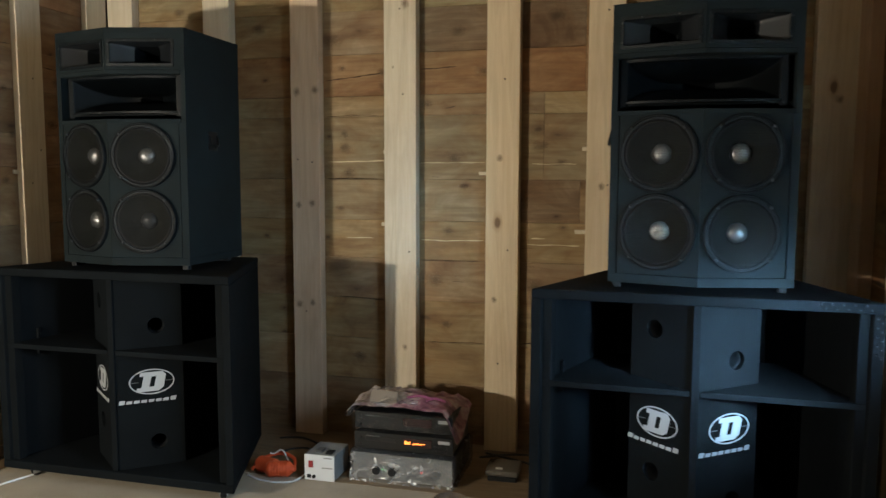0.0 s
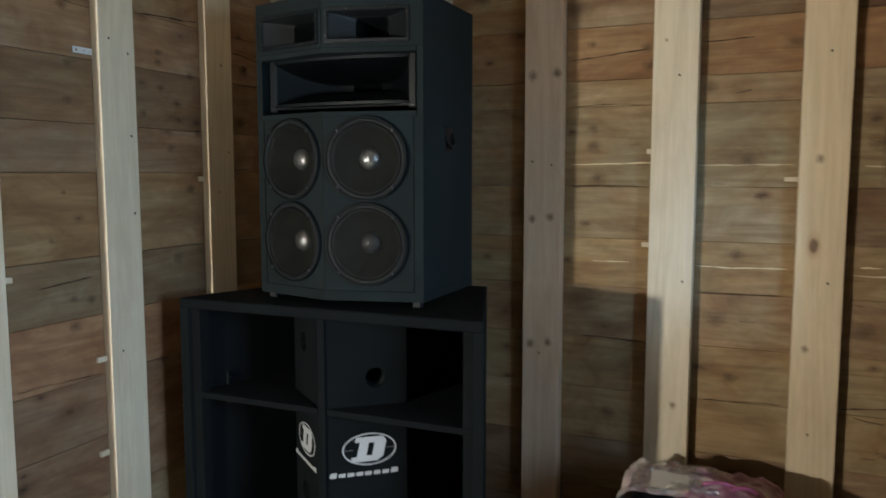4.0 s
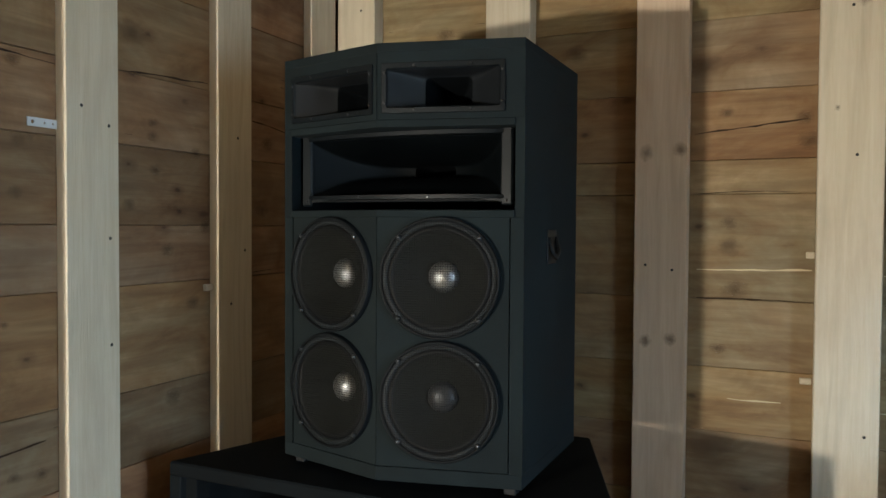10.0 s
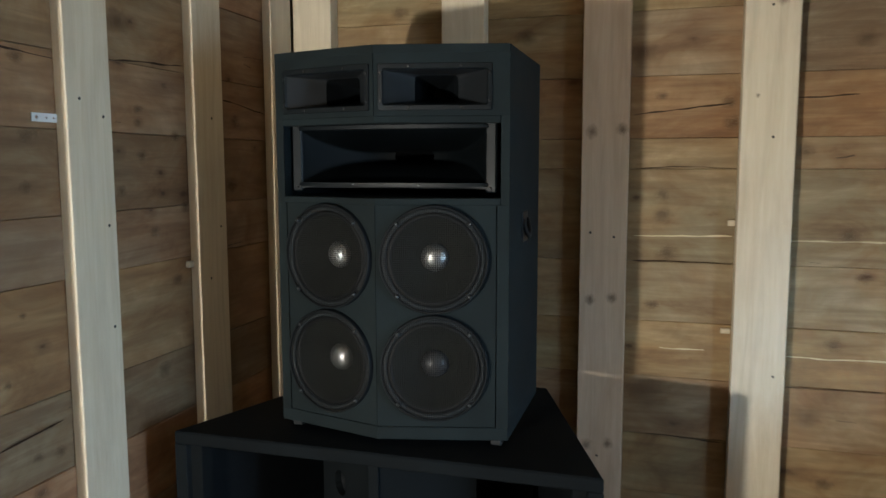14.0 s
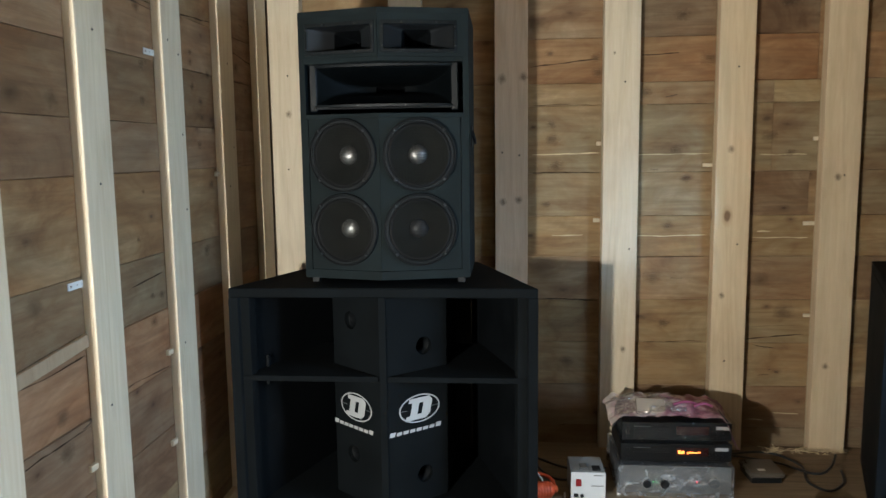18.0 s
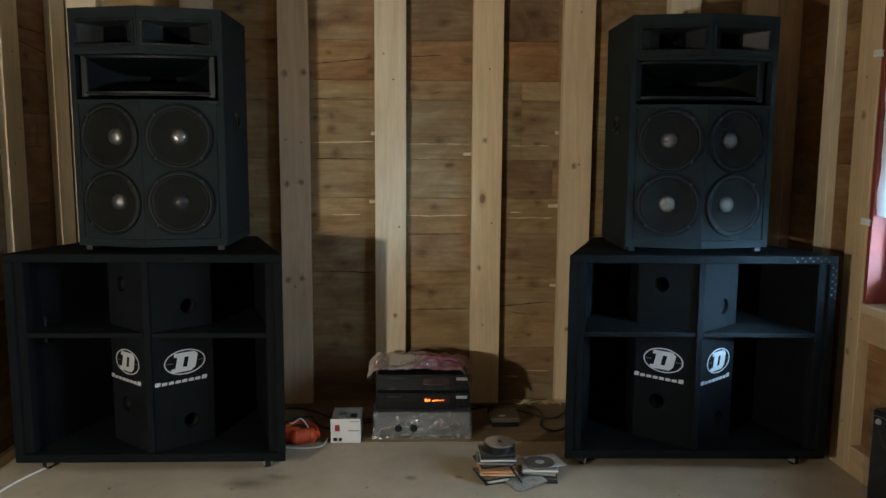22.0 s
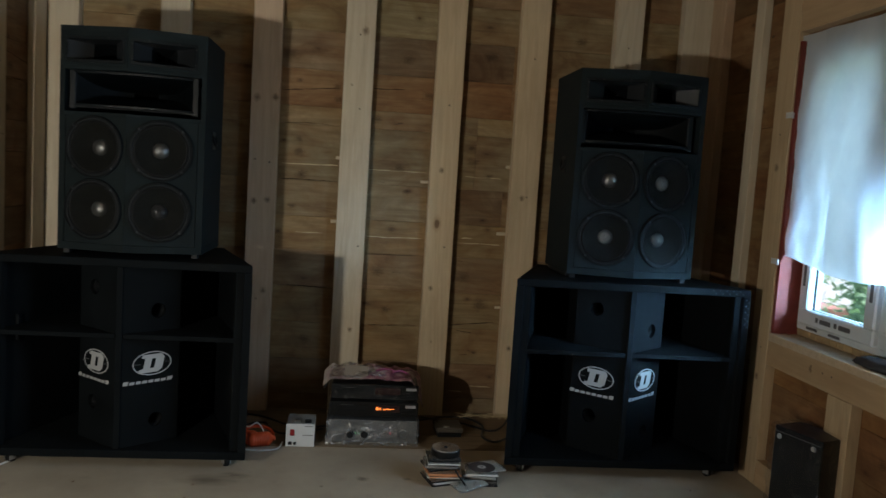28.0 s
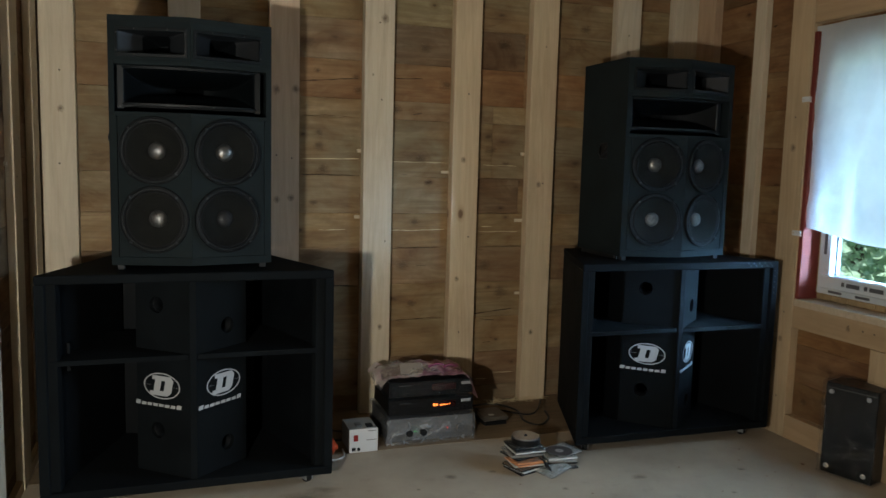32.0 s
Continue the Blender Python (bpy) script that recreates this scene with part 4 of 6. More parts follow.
def driver_meshes():
    """The pieces of a ten-inch driver behind a wire grille; its axis is -y, its rim in the plane y = 0."""
    turn = pose(0, 0, 0, 90, 0, 0)
    out = {}
    R = 0.1285
    bm = bmesh.new()
    lathe(bm, [(R, -0.004), (R, 0.0085), (R - 0.0015, 0.0105), (R - 0.0045, 0.0105), (R - 0.006, 0.0085), (R - 0.006, 0.0)], turn, 56)
    out["rim"] = mesh_of(bm, "rim", ring_mat, True)
    bm = bmesh.new()
    lathe(bm, [(R - 0.005, 0.0), (R - 0.006, 0.0055), (R - 0.015, 0.006), (R - 0.017, 0.0035), (R - 0.018, -0.003)], turn, 56)
    out["basket"] = mesh_of(bm, "basket", basket_mat, True)
    bm = bmesh.new()
    lathe(bm, [(R - 0.017, -0.002), (R - 0.021, 0.003), (R - 0.026, 0.0035), (R - 0.031, -0.002)], turn, 48)
    out["surround"] = mesh_of(bm, "surround", rubber_mat, True)
    bm = bmesh.new()
    lathe(bm, [(R - 0.030, -0.001), (0.075, -0.020), (0.05, -0.037), (0.033, -0.048)], turn, 48)
    out["cone"] = mesh_of(bm, "cone", cone_mat, True)
    bm = bmesh.new()
    lathe(bm, [(0.034, -0.047)] + [(0.034 * math.cos(a), -0.047 + 0.022 * math.sin(a)) for a in (0.25, 0.5, 0.75, 1.0, 1.25, 1.4)] + [(0, -0.025)], turn, 28)
    out["dull_cap"] = mesh_of(bm.copy(), "dust_cap", dull_cap_mat, True)
    dent = bm.copy()
    for q in dent.verts:
        r = math.hypot(q.co.x, q.co.z)
        if r < 0.03:
            q.co.y += 0.016 * (1 - r / 0.03) * (0.6 + 0.8 * noise.noise(q.co * 90))
            q.co.x += 0.004 * noise.noise(q.co * 120)
    out["dented_cap"] = mesh_of(dent, "dust_cap", cap_mat, True)
    out["dust_cap"] = mesh_of(bm, "dust_cap", cap_mat, True)
    # woven wire over the whole driver, slightly domed
    bm = bmesh.new()
    n, step, hw = 25, 0.0051, 0.00052
    RG = R - 0.0025
    dome = lambda x, z: -0.0100 - 0.006 * (1 - (x * x + z * z) / RG ** 2)
    for i in range(-n + 1, n):
        c = i * step
        half = math.sqrt(max(0, RG ** 2 - c * c))
        if half < 0.01:
            continue
        k = 10
        for axis in (0, 1):
            last = None
            for j in range(k + 1):
                u = -half + 2 * half * j / k
                x, z = (c, u) if axis == 0 else (u, c)
                y = dome(x, z) - 0.0006 * axis
                if axis == 0:
                    a, b = bm.verts.new((x - hw, y, z)), bm.verts.new((x + hw, y, z))
                else:
                    a, b = bm.verts.new((x, y, z - hw)), bm.verts.new((x, y, z + hw))
                if last:
                    bm.faces.new((last[0], last[1], b, a))
                last = (a, b)
    out["grille"] = mesh_of(bm, "grille", wire_mat)
    bm = bmesh.new()
    lathe(bm, [(0.0, 0.006), (0.0032, 0.0055), (0.0052, 0.002), (0.0052, 0.0)], turn, 10)
    out["screw"] = mesh_of(bm, "screw", screw_mat, True)
    return out


DRIVER = driver_meshes()


def upper_speaker(m, label, dented=False):
    """Tall cabinet with a ridged front: two small horns, one wide horn, four drivers."""
    root = thing("loudspeaker", m, label, "loudspeaker", "upper loudspeakers")
    HW, RX, RY, D, Z0, Z1 = 0.2975, -0.007, -0.074, 0.410, 0.021, 0.951      # half width, ridge, depth, underside, top
    t = 0.02
    pent = [(-HW, 0), (RX, RY), (HW, 0), (HW, D), (-HW, D)]
    for name, z0, z1 in (("top_panel", Z1 - t, Z1), ("bottom_panel", Z0, Z0 + 0.03)):
        bm = bmesh.new()
        prism(bm, pent, z0, z1, 0.0008)
        part(name, bm, black_mat, root)
    # boards above and below the wide horn
    for z0, z1 in ((0.774, 0.790), (0.584, 0.600)):
        bm = bmesh.new()
        prism(bm, [(-HW + t, -0.0032), (RX, RY + 0.001), (HW - t, -0.0032), (HW - t, D - t), (-HW + t, D - t)], z0, z1, 0.0015)
        part("divider", bm, black_mat, root)
    for s in (-1, 1):
        x0, x1 = sorted((s * HW, s * (HW - t)))
        side = part("side_panel", boxed(x0, 0.0006, Z0 + 0.03, x1, D - 0.002, Z1 - t), black_mat, root)
        # recessed carrying handle
        hx = s * (HW + 0.0015)
        bm = bmesh.new()
        box(bm, hx - 0.002, 0.155, 0.482, hx + 0.002, 0.225, 0.560, 0.0015)
        plate = part("handle_plate", bm, rubber_mat, side)
        bm = bmesh.new()
        tube(bm, [(hx + s * 0.001, 0.162, 0.542), (hx + s * 0.010, 0.164, 0.508), (hx + s * 0.012, 0.19, 0.496), (hx + s * 0.010, 0.216, 0.508), (hx + s * 0.001, 0.218, 0.542)], 0.0055, 8)
        part("handle_grip", bm, rubber_mat, plate, "", None, True)
    part("back_panel", boxed(-HW + t, D - t, Z0 + 0.03, HW - t, D - 0.003, Z1 - t), black_mat, root)
    for s in (-1, 1):
        ang = math.degrees(math.atan2(-RY, HW - s * RX))
        ln = math.hypot(RY, HW - s * RX)
        face = Matrix.Translation((RX, RY, 0)) @ pose(0, 0, 0, 0, 0, s * ang)
        a, b = (-ln, 0.0) if s < 0 else (0.0, ln)
        # upper baffle with the small horn's opening
        bm = bmesh.new()
        hx = s * 0.142
        sheet(bm, rect(a + 0.001, 0.790, b - 0.001, Z1 - t), [rect(hx - 0.121, 0.812, hx + 0.121, 0.898)], face @ Matrix.Translation((0, 0.0003, 0)), 0.018)
        part("upper_baffle", bm, black_mat, root)
        horn(root, "small_horn", face @ Matrix.Translation((hx, -0.004, 0.855)), 0.262, 0.106, 0.236, 0.078, 0.104, 0.066, 0.07,
             ((-0.06, 0.0462), (0.06, 0.0462), (-0.06, -0.0462), (0.06, -0.0462), (-0.1245, 0.032), (0.1245, 0.032), (-0.1245, -0.032), (0.1245, -0.032)), "black plastic tweeter horn")
        # lower baffle with the drivers' openings, and the border strip at the side
        bm = bmesh.new()
        dx = s * 0.138
        e0, e1 = (a + 0.030, b - 0.001) if s < 0 else (a + 0.001, b - 0.030)
        sheet(bm, rect(e0, Z0 + 0.032, e1, 0.584), [circle(dx, z, 0.119, 40) for z in (0.457, 0.197)], face @ Matrix.Translation((0, 0.0015, 0)), 0.018)
        part("lower_baffle", bm, black_mat, root)
        e0, e1 = (a + 0.001, a + 0.0275) if s < 0 else (b - 0.0275, b - 0.001)
        bm = bmesh.new()
        sheet(bm, rect(e0, Z0 + 0.03, e1, 0.584), [], face @ Matrix.Translation((0, 0.0005, 0)), 0.02)
        part("border_strip", bm, black_mat, root)
        bm = bmesh.new()
        e0, e1 = (a + 0.0285, b - 0.0005) if s < 0 else (a + 0.0005, b - 0.0285)
        sheet(bm, rect(e0, Z0 + 0.0005, e1, Z0 + 0.0305), [], face @ Matrix.Translation((0, 0.0003, 0)), 0.02)
        part("bottom_strip", bm, black_mat, root)
        bm = bmesh.new()
        x0, x1 = sorted((s * 0.012, s * 0.27))
        box(bm, x0, 0.075, 0.06, x1, 0.09, 0.58)
        part("inner_baffle", bm, blackin_mat, root)
        for z in (0.457, 0.197):
            drv = part("driver", DRIVER["rim"], None, root, "ten-inch driver behind a wire grille", face @ Matrix.Translation((dx, -0.003, z)))
            cap = "dull_cap" if s > 0 and z < 0.3 and not dented else "dented_cap" if dented and s < 0 and z < 0.3 else "dust_cap"
            for piece in ("basket", "surround", "cone", "grille"):
                part(piece, DRIVER[piece], None, drv)
            part("dust_cap", DRIVER[cap], None, drv, {"dull_cap": "dull dark dust cap", "dented_cap": "dented silver dust cap"}.get(cap, ""))
            for i in range(4):
                aa = math.radians(45 + 90 * i)
                part("screw", DRIVER["screw"], None, drv, "", Matrix.Translation((0.1205 * math.cos(aa), -0.0105, 0.1205 * math.sin(aa))))
    horn(root, "wide_horn", Matrix.Translation((-0.006, 0.034, 0.699)), 0.530, 0.176, 0.488, 0.132, 0.110, 0.028, 0.18,
         ((-0.252, 0.077), (0.252, 0.077), (-0.252, -0.077), (0.252, -0.077)), "wide black midrange horn", 0.043)
    for x in (-0.265, 0.265):
        part("foot", boxed(x - 0.014, 0.016, 0, x + 0.014, 0.044, Z0 + 0.002, 0.003), rubber_mat, root)
    # unseen bars added to stop light passing through the gap under the cabinet
    part("rear_skid", boxed(-0.285, 0.362, 0, 0.252, 0.395, Z0 + 0.002, 0.003), rubber_mat, root)
    part("side_skid", boxed(-0.285, 0.07, 0, -0.262, 0.360, Z0 + 0.002, 0.003), rubber_mat, root)
    return root


TOP_L = upper_speaker(pose(-2.044, 2.677, 0.907), "matt black ridge-fronted loudspeaker with four drivers and three horns")
TOP_R = upper_speaker(pose(0.180, 2.680, 0.907), "matt black ridge-fronted loudspeaker standing on the bass cabinet by the window", True)


# ---- cloth over the window ----
def cloth(name, u0, u1, v0, v1, nu, nv, at, mat, label, category, kind=""):
    """A hanging or lying sheet: at(u, v) gives its place."""
    bm = bmesh.new()
    g = [[bm.verts.new(at(u0 + (u1 - u0) * i / nu, v0 + (v1 - v0) * j / nv)) for j in range(nv + 1)] for i in range(nu + 1)]
    for i in range(nu):
        for j in range(nv):
            bm.faces.new((g[i][j], g[i + 1][j], g[i + 1][j + 1], g[i][j + 1]))
    return solid(name, bm, mat, label, category, "", kind, None, True)


def hang(u, v):
    """u runs along the wall from the stud, v from the top down."""
    y = 2.540 - u * 0.90
    low = 1.078 - 0.075 * u - 0.02 * math.sin(u * 5.0)
    z = 2.050 + 0.006 * math.sin(u * 9) + (low - 2.050) * v
    p = Vector((u * 2.2, v * 2.6, 3.1))
    x = 0.846 - 0.022 * math.exp(-u / 0.05) + 0.007 * min(1.0, u * 6) * math.sin(u * 26 + 2.0 * v + 1.2 * math.sin(v * 4)) * (0.35 + 0.65 * v) + 0.018 * noise.noise(p) + 0.009 * noise.noise(p * 4.0) + 0.003 * noise.noise(p * 11.0)
    x += 0.014 * math.exp(-((u - 0.22 - 0.25 * (1 - v)) / 0.035) ** 2) * math.sin(v * 3.1)
    return (min(x, 0.861), y, z)


cloth("window_cloth", 0, 1, 0, 1, 70, 50, hang, cloth_mat, "thin white cloth hung over the window", "curtain")


# ---- steel straps on studs and window ----
def strap(m, label, length=0.075, height=0.019, group="straps on the studs"):
    bm = bmesh.new()
    n = 14
    sheet(bm, rect(-length / 2, -height / 2, length / 2, height / 2), [circle(-length * 0.33, 0, 0.0042, n), circle(length * 0.05, 0, 0.0026, n), circle(length * 0.33, 0, 0.0026, n)], Matrix.Identity(4), 0.002)
    return solid("metal_strap", bm, strap_mat, label, "bracket", group, "", m)


for y, z in ((2.328, 1.69), (1.838, 1.045)):
    strap(pose(XL + 0.003, y, z, 0, 0, 90) @ Matrix.Translation((0, -0.002, 0)), "pale steel strap nailed beside a stud")
for z in (1.704, 1.047):
    strap(pose(SXR - 0.003, 2.555, z, 0, 0, -90), "galvanised strap at the edge of the window stud", 0.055, 0.026)
    strap(pose(0.845, 2.538, z - 0.003, 0, 0, 14), "galvanised strap bent into the window opening", 0.075, 0.026)


def peg(x, z, ln, h):
    bm = boxed(-ln / 2, -0.012, -h / 2, ln / 2, 0.0, h / 2, 0.002)
    ob = solid("wood_wedge", bm, stud_mat, "small pale wooden wedge beside a stud", "wedge", "wedges on the studs", "", pose(x, YB - 0.0005, z))
    return ob


for x, z, ln, h in ((-0.278, 1.037, 0.05, 0.018), (-0.725, 1.299, 0.045, 0.016), (-1.204, 1.40, 0.022, 0.018), (-1.21, 1.055, 0.03, 0.017), (-0.27, 0.62, 0.03, 0.014), (-0.266, 1.41, 0.022, 0.018)):
    peg(x, z, ln, h)
solid("wood_wedge", boxed(-0.048, -0.02, -0.007, 0.048, 0, 0.007, 0.002), stud_mat, "split wooden wedge stuck slantwise in the wall", "wedge", "wedges on the studs", "", pose(XR - 0.001, 2.925, 1.49, 0, 0, -90) @ pose(0, 0, 0, 0, -48, 0))


# ---- hi-fi units wrapped in film ----
def film_shell(x0, y0, z0, x1, y1, z1, seed, n=12, amp=0.0055):
    """A loose film wrap round a box: a gridded shell pushed in and out."""
    bm = bmesh.new()
    box(bm, x0, y0, z0, x1, y1, z1)
    bmesh.ops.subdivide_edges(bm, edges=bm.edges[:], cuts=n, use_grid_fill=True)
    mid = Vector(((x0 + x1) / 2, (y0 + y1) / 2, (z0 + z1) / 2))
    for q in bm.verts:
        p = q.co * 26 + Vector((seed, seed * 2, 0))
        d = (q.co - mid)
        d = Vector((d.x / (x1 - x0), d.y / (y1 - y0), d.z / (z1 - z0))).normalized()
        k = abs(noise.noise(p)) * amp * 1.6 + abs(noise.noise(p * 2.7)) * amp
        q.co += d * k
        q.co.z = max(q.co.z, 0.001) if z0 < 0.05 else q.co.z
    return bm


def knob(parent, x, y, z, r, ln, mat, label=""):
    bm = bmesh.new()
    lathe(bm, [(0, 0.0), (r, 0.0), (r, ln * 0.85), (r * 0.88, ln), (0, ln)], Matrix.Translation((x, y, z)) @ pose(0, 0, 0, 90, 0, 0), 18)
    return part("knob", bm, mat, parent, label)


amp = thing("amplifier", pose(-0.952, 2.955, 0, 0, 0, -0.5), "silver amplifier wrapped in clear crinkled film, two black knobs", "amplifier")
part("body", boxed(-0.215, 0.004, 0.012, 0.215, 0.33, 0.122, 0.003), unit_mat, amp)
part("front_panel", boxed(-0.217, -0.004, 0.012, 0.217, 0.004, 0.123, 0.0015), silver_mat, amp)
for x in (-0.11, -0.04):
    knob(amp, x, -0.004, 0.052, 0.0165, 0.016, rubber_mat)
knob(amp, 0.15, -0.004, 0.06, 0.02, 0.012, silver_mat)
for x, y in ((-0.18, 0.04), (0.18, 0.04), (-0.18, 0.29), (0.18, 0.29)):
    part("foot", boxed(x - 0.015, y - 0.015, 0, x + 0.015, y + 0.015, 0.013, 0.002), rubber_mat, amp)
part("power_led", boxed(0.083, -0.0065, 0.059, 0.088, -0.003, 0.064), red_led_mat, amp, "small glowing red lamp")
for x in (-0.086, -0.074):
    part("signal_led", boxed(x, -0.0065, 0.056, x + 0.004, -0.003, 0.059), green_led_mat, amp, "tiny green lamp")
part("film_wrap", film_shell(-0.223, -0.012, 0.001, 0.223, 0.335, 0.126, 3, 30, 0.007), film_mat, amp, "clear crinkled stretch film")


def player(m, w, lit, label):
    root = thing("player_unit", m, label, "hi-fi unit", "stacked players")
    h = 0.078
    part("body", boxed(-w / 2 + 0.004, 0.006, 0.008, w / 2 - 0.004, 0.29, h, 0.002), unit_mat, root)
    front = part("front_panel", boxed(-w / 2, -0.002, 0.007, w / 2, 0.007, h + 0.001, 0.002), unit_mat, root)
    part("tray", boxed(-0.165, -0.0045, 0.043, -0.03, -0.0015, 0.062, 0.001), unit_mat, front)
    part("tray_edge", boxed(-0.165, -0.0055, 0.0622, -0.1, -0.002, 0.0637), silver_mat, front)
    part("display_window", boxed(0.0, -0.0035, 0.030, 0.125, -0.0015, 0.064, 0.0008), window_black_mat, front)
    if lit:
        for i, (a, b, z0, z1) in enumerate(((0.008, 0.017, 0.040, 0.054), (0.0185, 0.0245, 0.040, 0.050), (0.026, 0.032, 0.040, 0.052), (0.042, 0.0475, 0.040, 0.045), (0.049, 0.056, 0.041, 0.048), (0.058, 0.069, 0.0425, 0.048), (0.071, 0.084, 0.0425, 0.0465), (0.086, 0.096, 0.045, 0.0475))):
            part("display_bar", boxed(a, -0.0048, z0, b, -0.0036, z1), display_mat, front, "glowing orange display bar")
    part("sticker", boxed(0.152, -0.0032, 0.052, 0.202, -0.0018, 0.066), worn_sticker_mat, front, "pale paper sticker")
    for i in range(6):
        part("button", boxed(0.13 + (i % 3) * 0.024, -0.006, 0.018 + (i // 3) * 0.016, 0.144 + (i % 3) * 0.024, -0.0015, 0.026 + (i // 3) * 0.016, 0.001), unit_mat, front)
    for i in range(2):
        part("power_button", boxed(-0.195, -0.006, 0.018 + i * 0.03, -0.183, -0.0015, 0.03 + i * 0.03, 0.001), unit_mat, front)
    for x, y in ((-0.17, 0.04), (0.17, 0.04), (-0.17, 0.25), (0.17, 0.25)):
        part("foot", boxed(x - 0.014, y - 0.014, 0, x + 0.014, y + 0.014, 0.009), rubber_mat, root)
    return root


low = player(pose(-0.949, 2.962, 0.1335), 0.432, True, "black player with a glowing orange display, on the amplifier")
up = player(pose(-0.949, 2.962, 0.2205), 0.425, False, "black player under clear film and a pink bag")
part("film_wrap", film_shell(-0.220, -0.013, -0.084, 0.220, 0.296, 0.083, 8, 24, 0.005), thin_film_mat, up, "clear crinkled stretch film")


def drape(u, v):
    """A crumpled bag on the top unit; its right front corner hangs down."""
    x = -1.205 + 0.515 * u
    y = 2.955 + 0.27 * v
    z = 0.314 + 0.026 * math.exp(-((u - 0.48) / 0.24) ** 2 - ((v - 0.5) / 0.45) ** 2)
    p = Vector((x * 9, y * 9, 1.7))
    calm = min(1.0, 0.35 + 3.0 * v)
    z += calm * (0.026 - 0.014 * u) * abs(noise.noise(p)) + calm * (0.018 - 0.010 * u) * noise.noise(p * 2.6) + 0.006 * noise.noise(p * 6.0) + 0.006
    over = max(0.0, u - 0.84) / 0.16
    z -= over ** 1.3 * 0.135 * (0.5 + 0.5 * math.cos(v * 2.2))
    x -= over * 0.02
    lo = max(0.0, 0.08 - u) / 0.08
    z -= lo * 0.03
    z = max(z, 0.312 if over == 0 and lo == 0 else 0.2)
    return (x, y + 0.01 * noise.noise(p * 1.3) - 0.012 * (over > 0), z)


bag = cloth("plastic_bag", 0, 1, 0, 1, 70, 46, drape, pink_mat, "crumpled pink and white plastic bag on the players", "bag")


def drape2(u, v):
    x, y = -1.20 + 0.30 * u, 2.950 + 0.25 * v
    p = Vector((x * 18, y * 18, 6.2))
    return (x, y, 0.324 + 0.026 * math.sin(u * 2.8) + 0.018 * noise.noise(p) + 0.014 * noise.noise(p * 2.4) - 0.05 * max(0, 0.12 - u) / 0.12)


cloth("film_sheet", 0, 1, 0, 1, 30, 22, drape2, film("milky_film", 0.45, (0.92, 0.9, 0.9)), "crumpled milky film lying on the players", "plastic film")
solid("cardboard_piece", boxed(-0.058, -0.004, 0, 0.058, 0.004, 0.054, 0.001), card_mat, "small piece of pale cardboard lying in the bag", "cardboard", m=pose(-1.045, 2.985, 0.334, -34, 4, 6))
bm = bmesh.new()
for a, b, c in (((-0.02, 0.0), (0.08, 0.05), 0.5), ((0.06, 0.02), (0.13, 0.06), 0.2)):
    pts = curve_points([(a[0], a[1], 0), ((a[0] + b[0]) / 2, (a[1] + b[1]) / 2, 0.012), (b[0], b[1], 0.0)], 5)
    tube(bm, pts, 0.006, 6)
solid("bag_tie", bm, maroon_mat, "dark pink twisted bag handles", "bag", m=pose(-0.93, 3.02, 0.352, 0, 6, -12), smooth=True)

# ---- small mains unit, orange sockets, cables ----
psu = thing("power_unit", pose(-1.2985, 2.895, 0, 0, 0, 0.5), "small white mains unit with a red switch on the floor", "power unit")
part("body", boxed(-0.067, 0.003, 0.004, 0.067, 0.165, 0.112, 0.002), psu_top_mat, psu, "grey enamelled case")
fr_ = part("front_panel", boxed(-0.0675, -0.001, 0.003, 0.0675, 0.003, 0.1145, 0.001), psu_mat, psu, "white front")
part("switch", boxed(-0.048, -0.006, 0.058, -0.027, -0.0008, 0.088, 0.002), red_mat, fr_, "dark red rocker switch")
part("socket", boxed(-0.056, -0.003, 0.012, -0.038, -0.0008, 0.028, 0.001), rubber_mat, fr_)
knob(fr_, -0.024, -0.0008, 0.02, 0.0075, 0.008, rubber_mat)
for x0, x1, z in ((0.02, 0.058, 0.101), (0.012, 0.06, 0.058)):
    part("print_bar", boxed(x0, -0.0022, z, x1, -0.0012, z + 0.004), grey_box_mat, fr_)
part("terminal", boxed(0.018, 0.02, 0.112, 0.05, 0.06, 0.120, 0.002), rubber_mat, psu)
part("terminal", boxed(-0.03, 0.03, 0.112, 0.0, 0.075, 0.122, 0.002), silver_mat, psu)
for x, y in ((-0.05, 0.02), (0.05, 0.02), (-0.05, 0.14), (0.05, 0.14)):
    part("foot", boxed(x - 0.007, y - 0.007, 0, x + 0.007, y + 0.007, 0.005), rubber_mat, psu)

sockets = thing("extension_sockets", pose(-1.515, 2.905, 0, 0, 0, 4), "orange rubber extension sockets lying on the floor", "extension lead")
for k, (x, y, a) in enumerate(((-0.035, 0.02, -20), (0.03, -0.008, 14))):
    bm = bmesh.new()
    prof = [(0, -0.058), (0.024, -0.058), (0.030, -0.05)]
    for i in range(7):
        z = -0.042 + i * 0.012
        prof += [(0.034, z), (0.0345, z + 0.005), (0.0315, z + 0.0085)]
    prof += [(0.028, 0.046), (0.016, 0.056), (0.010, 0.07), (0, 0.071)]
    lathe(bm, prof, Matrix.Translation((x, y, 0.0345)) @ pose(0, 0, 0, 0, 90, a), 20)
    part("socket", bm, orange_mat, sockets, "", None, True)
bm = bmesh.new()
tube(bm, curve_points([(0.09, -0.01, 0.03), (0.075, 0.05, 0.06), (0.0, 0.075, 0.07), (-0.07, 0.055, 0.05), (-0.1, 0.0, 0.02)], 8), 0.008, 8)
part("orange_lead", bm, orange_mat, sockets, "", None, True)


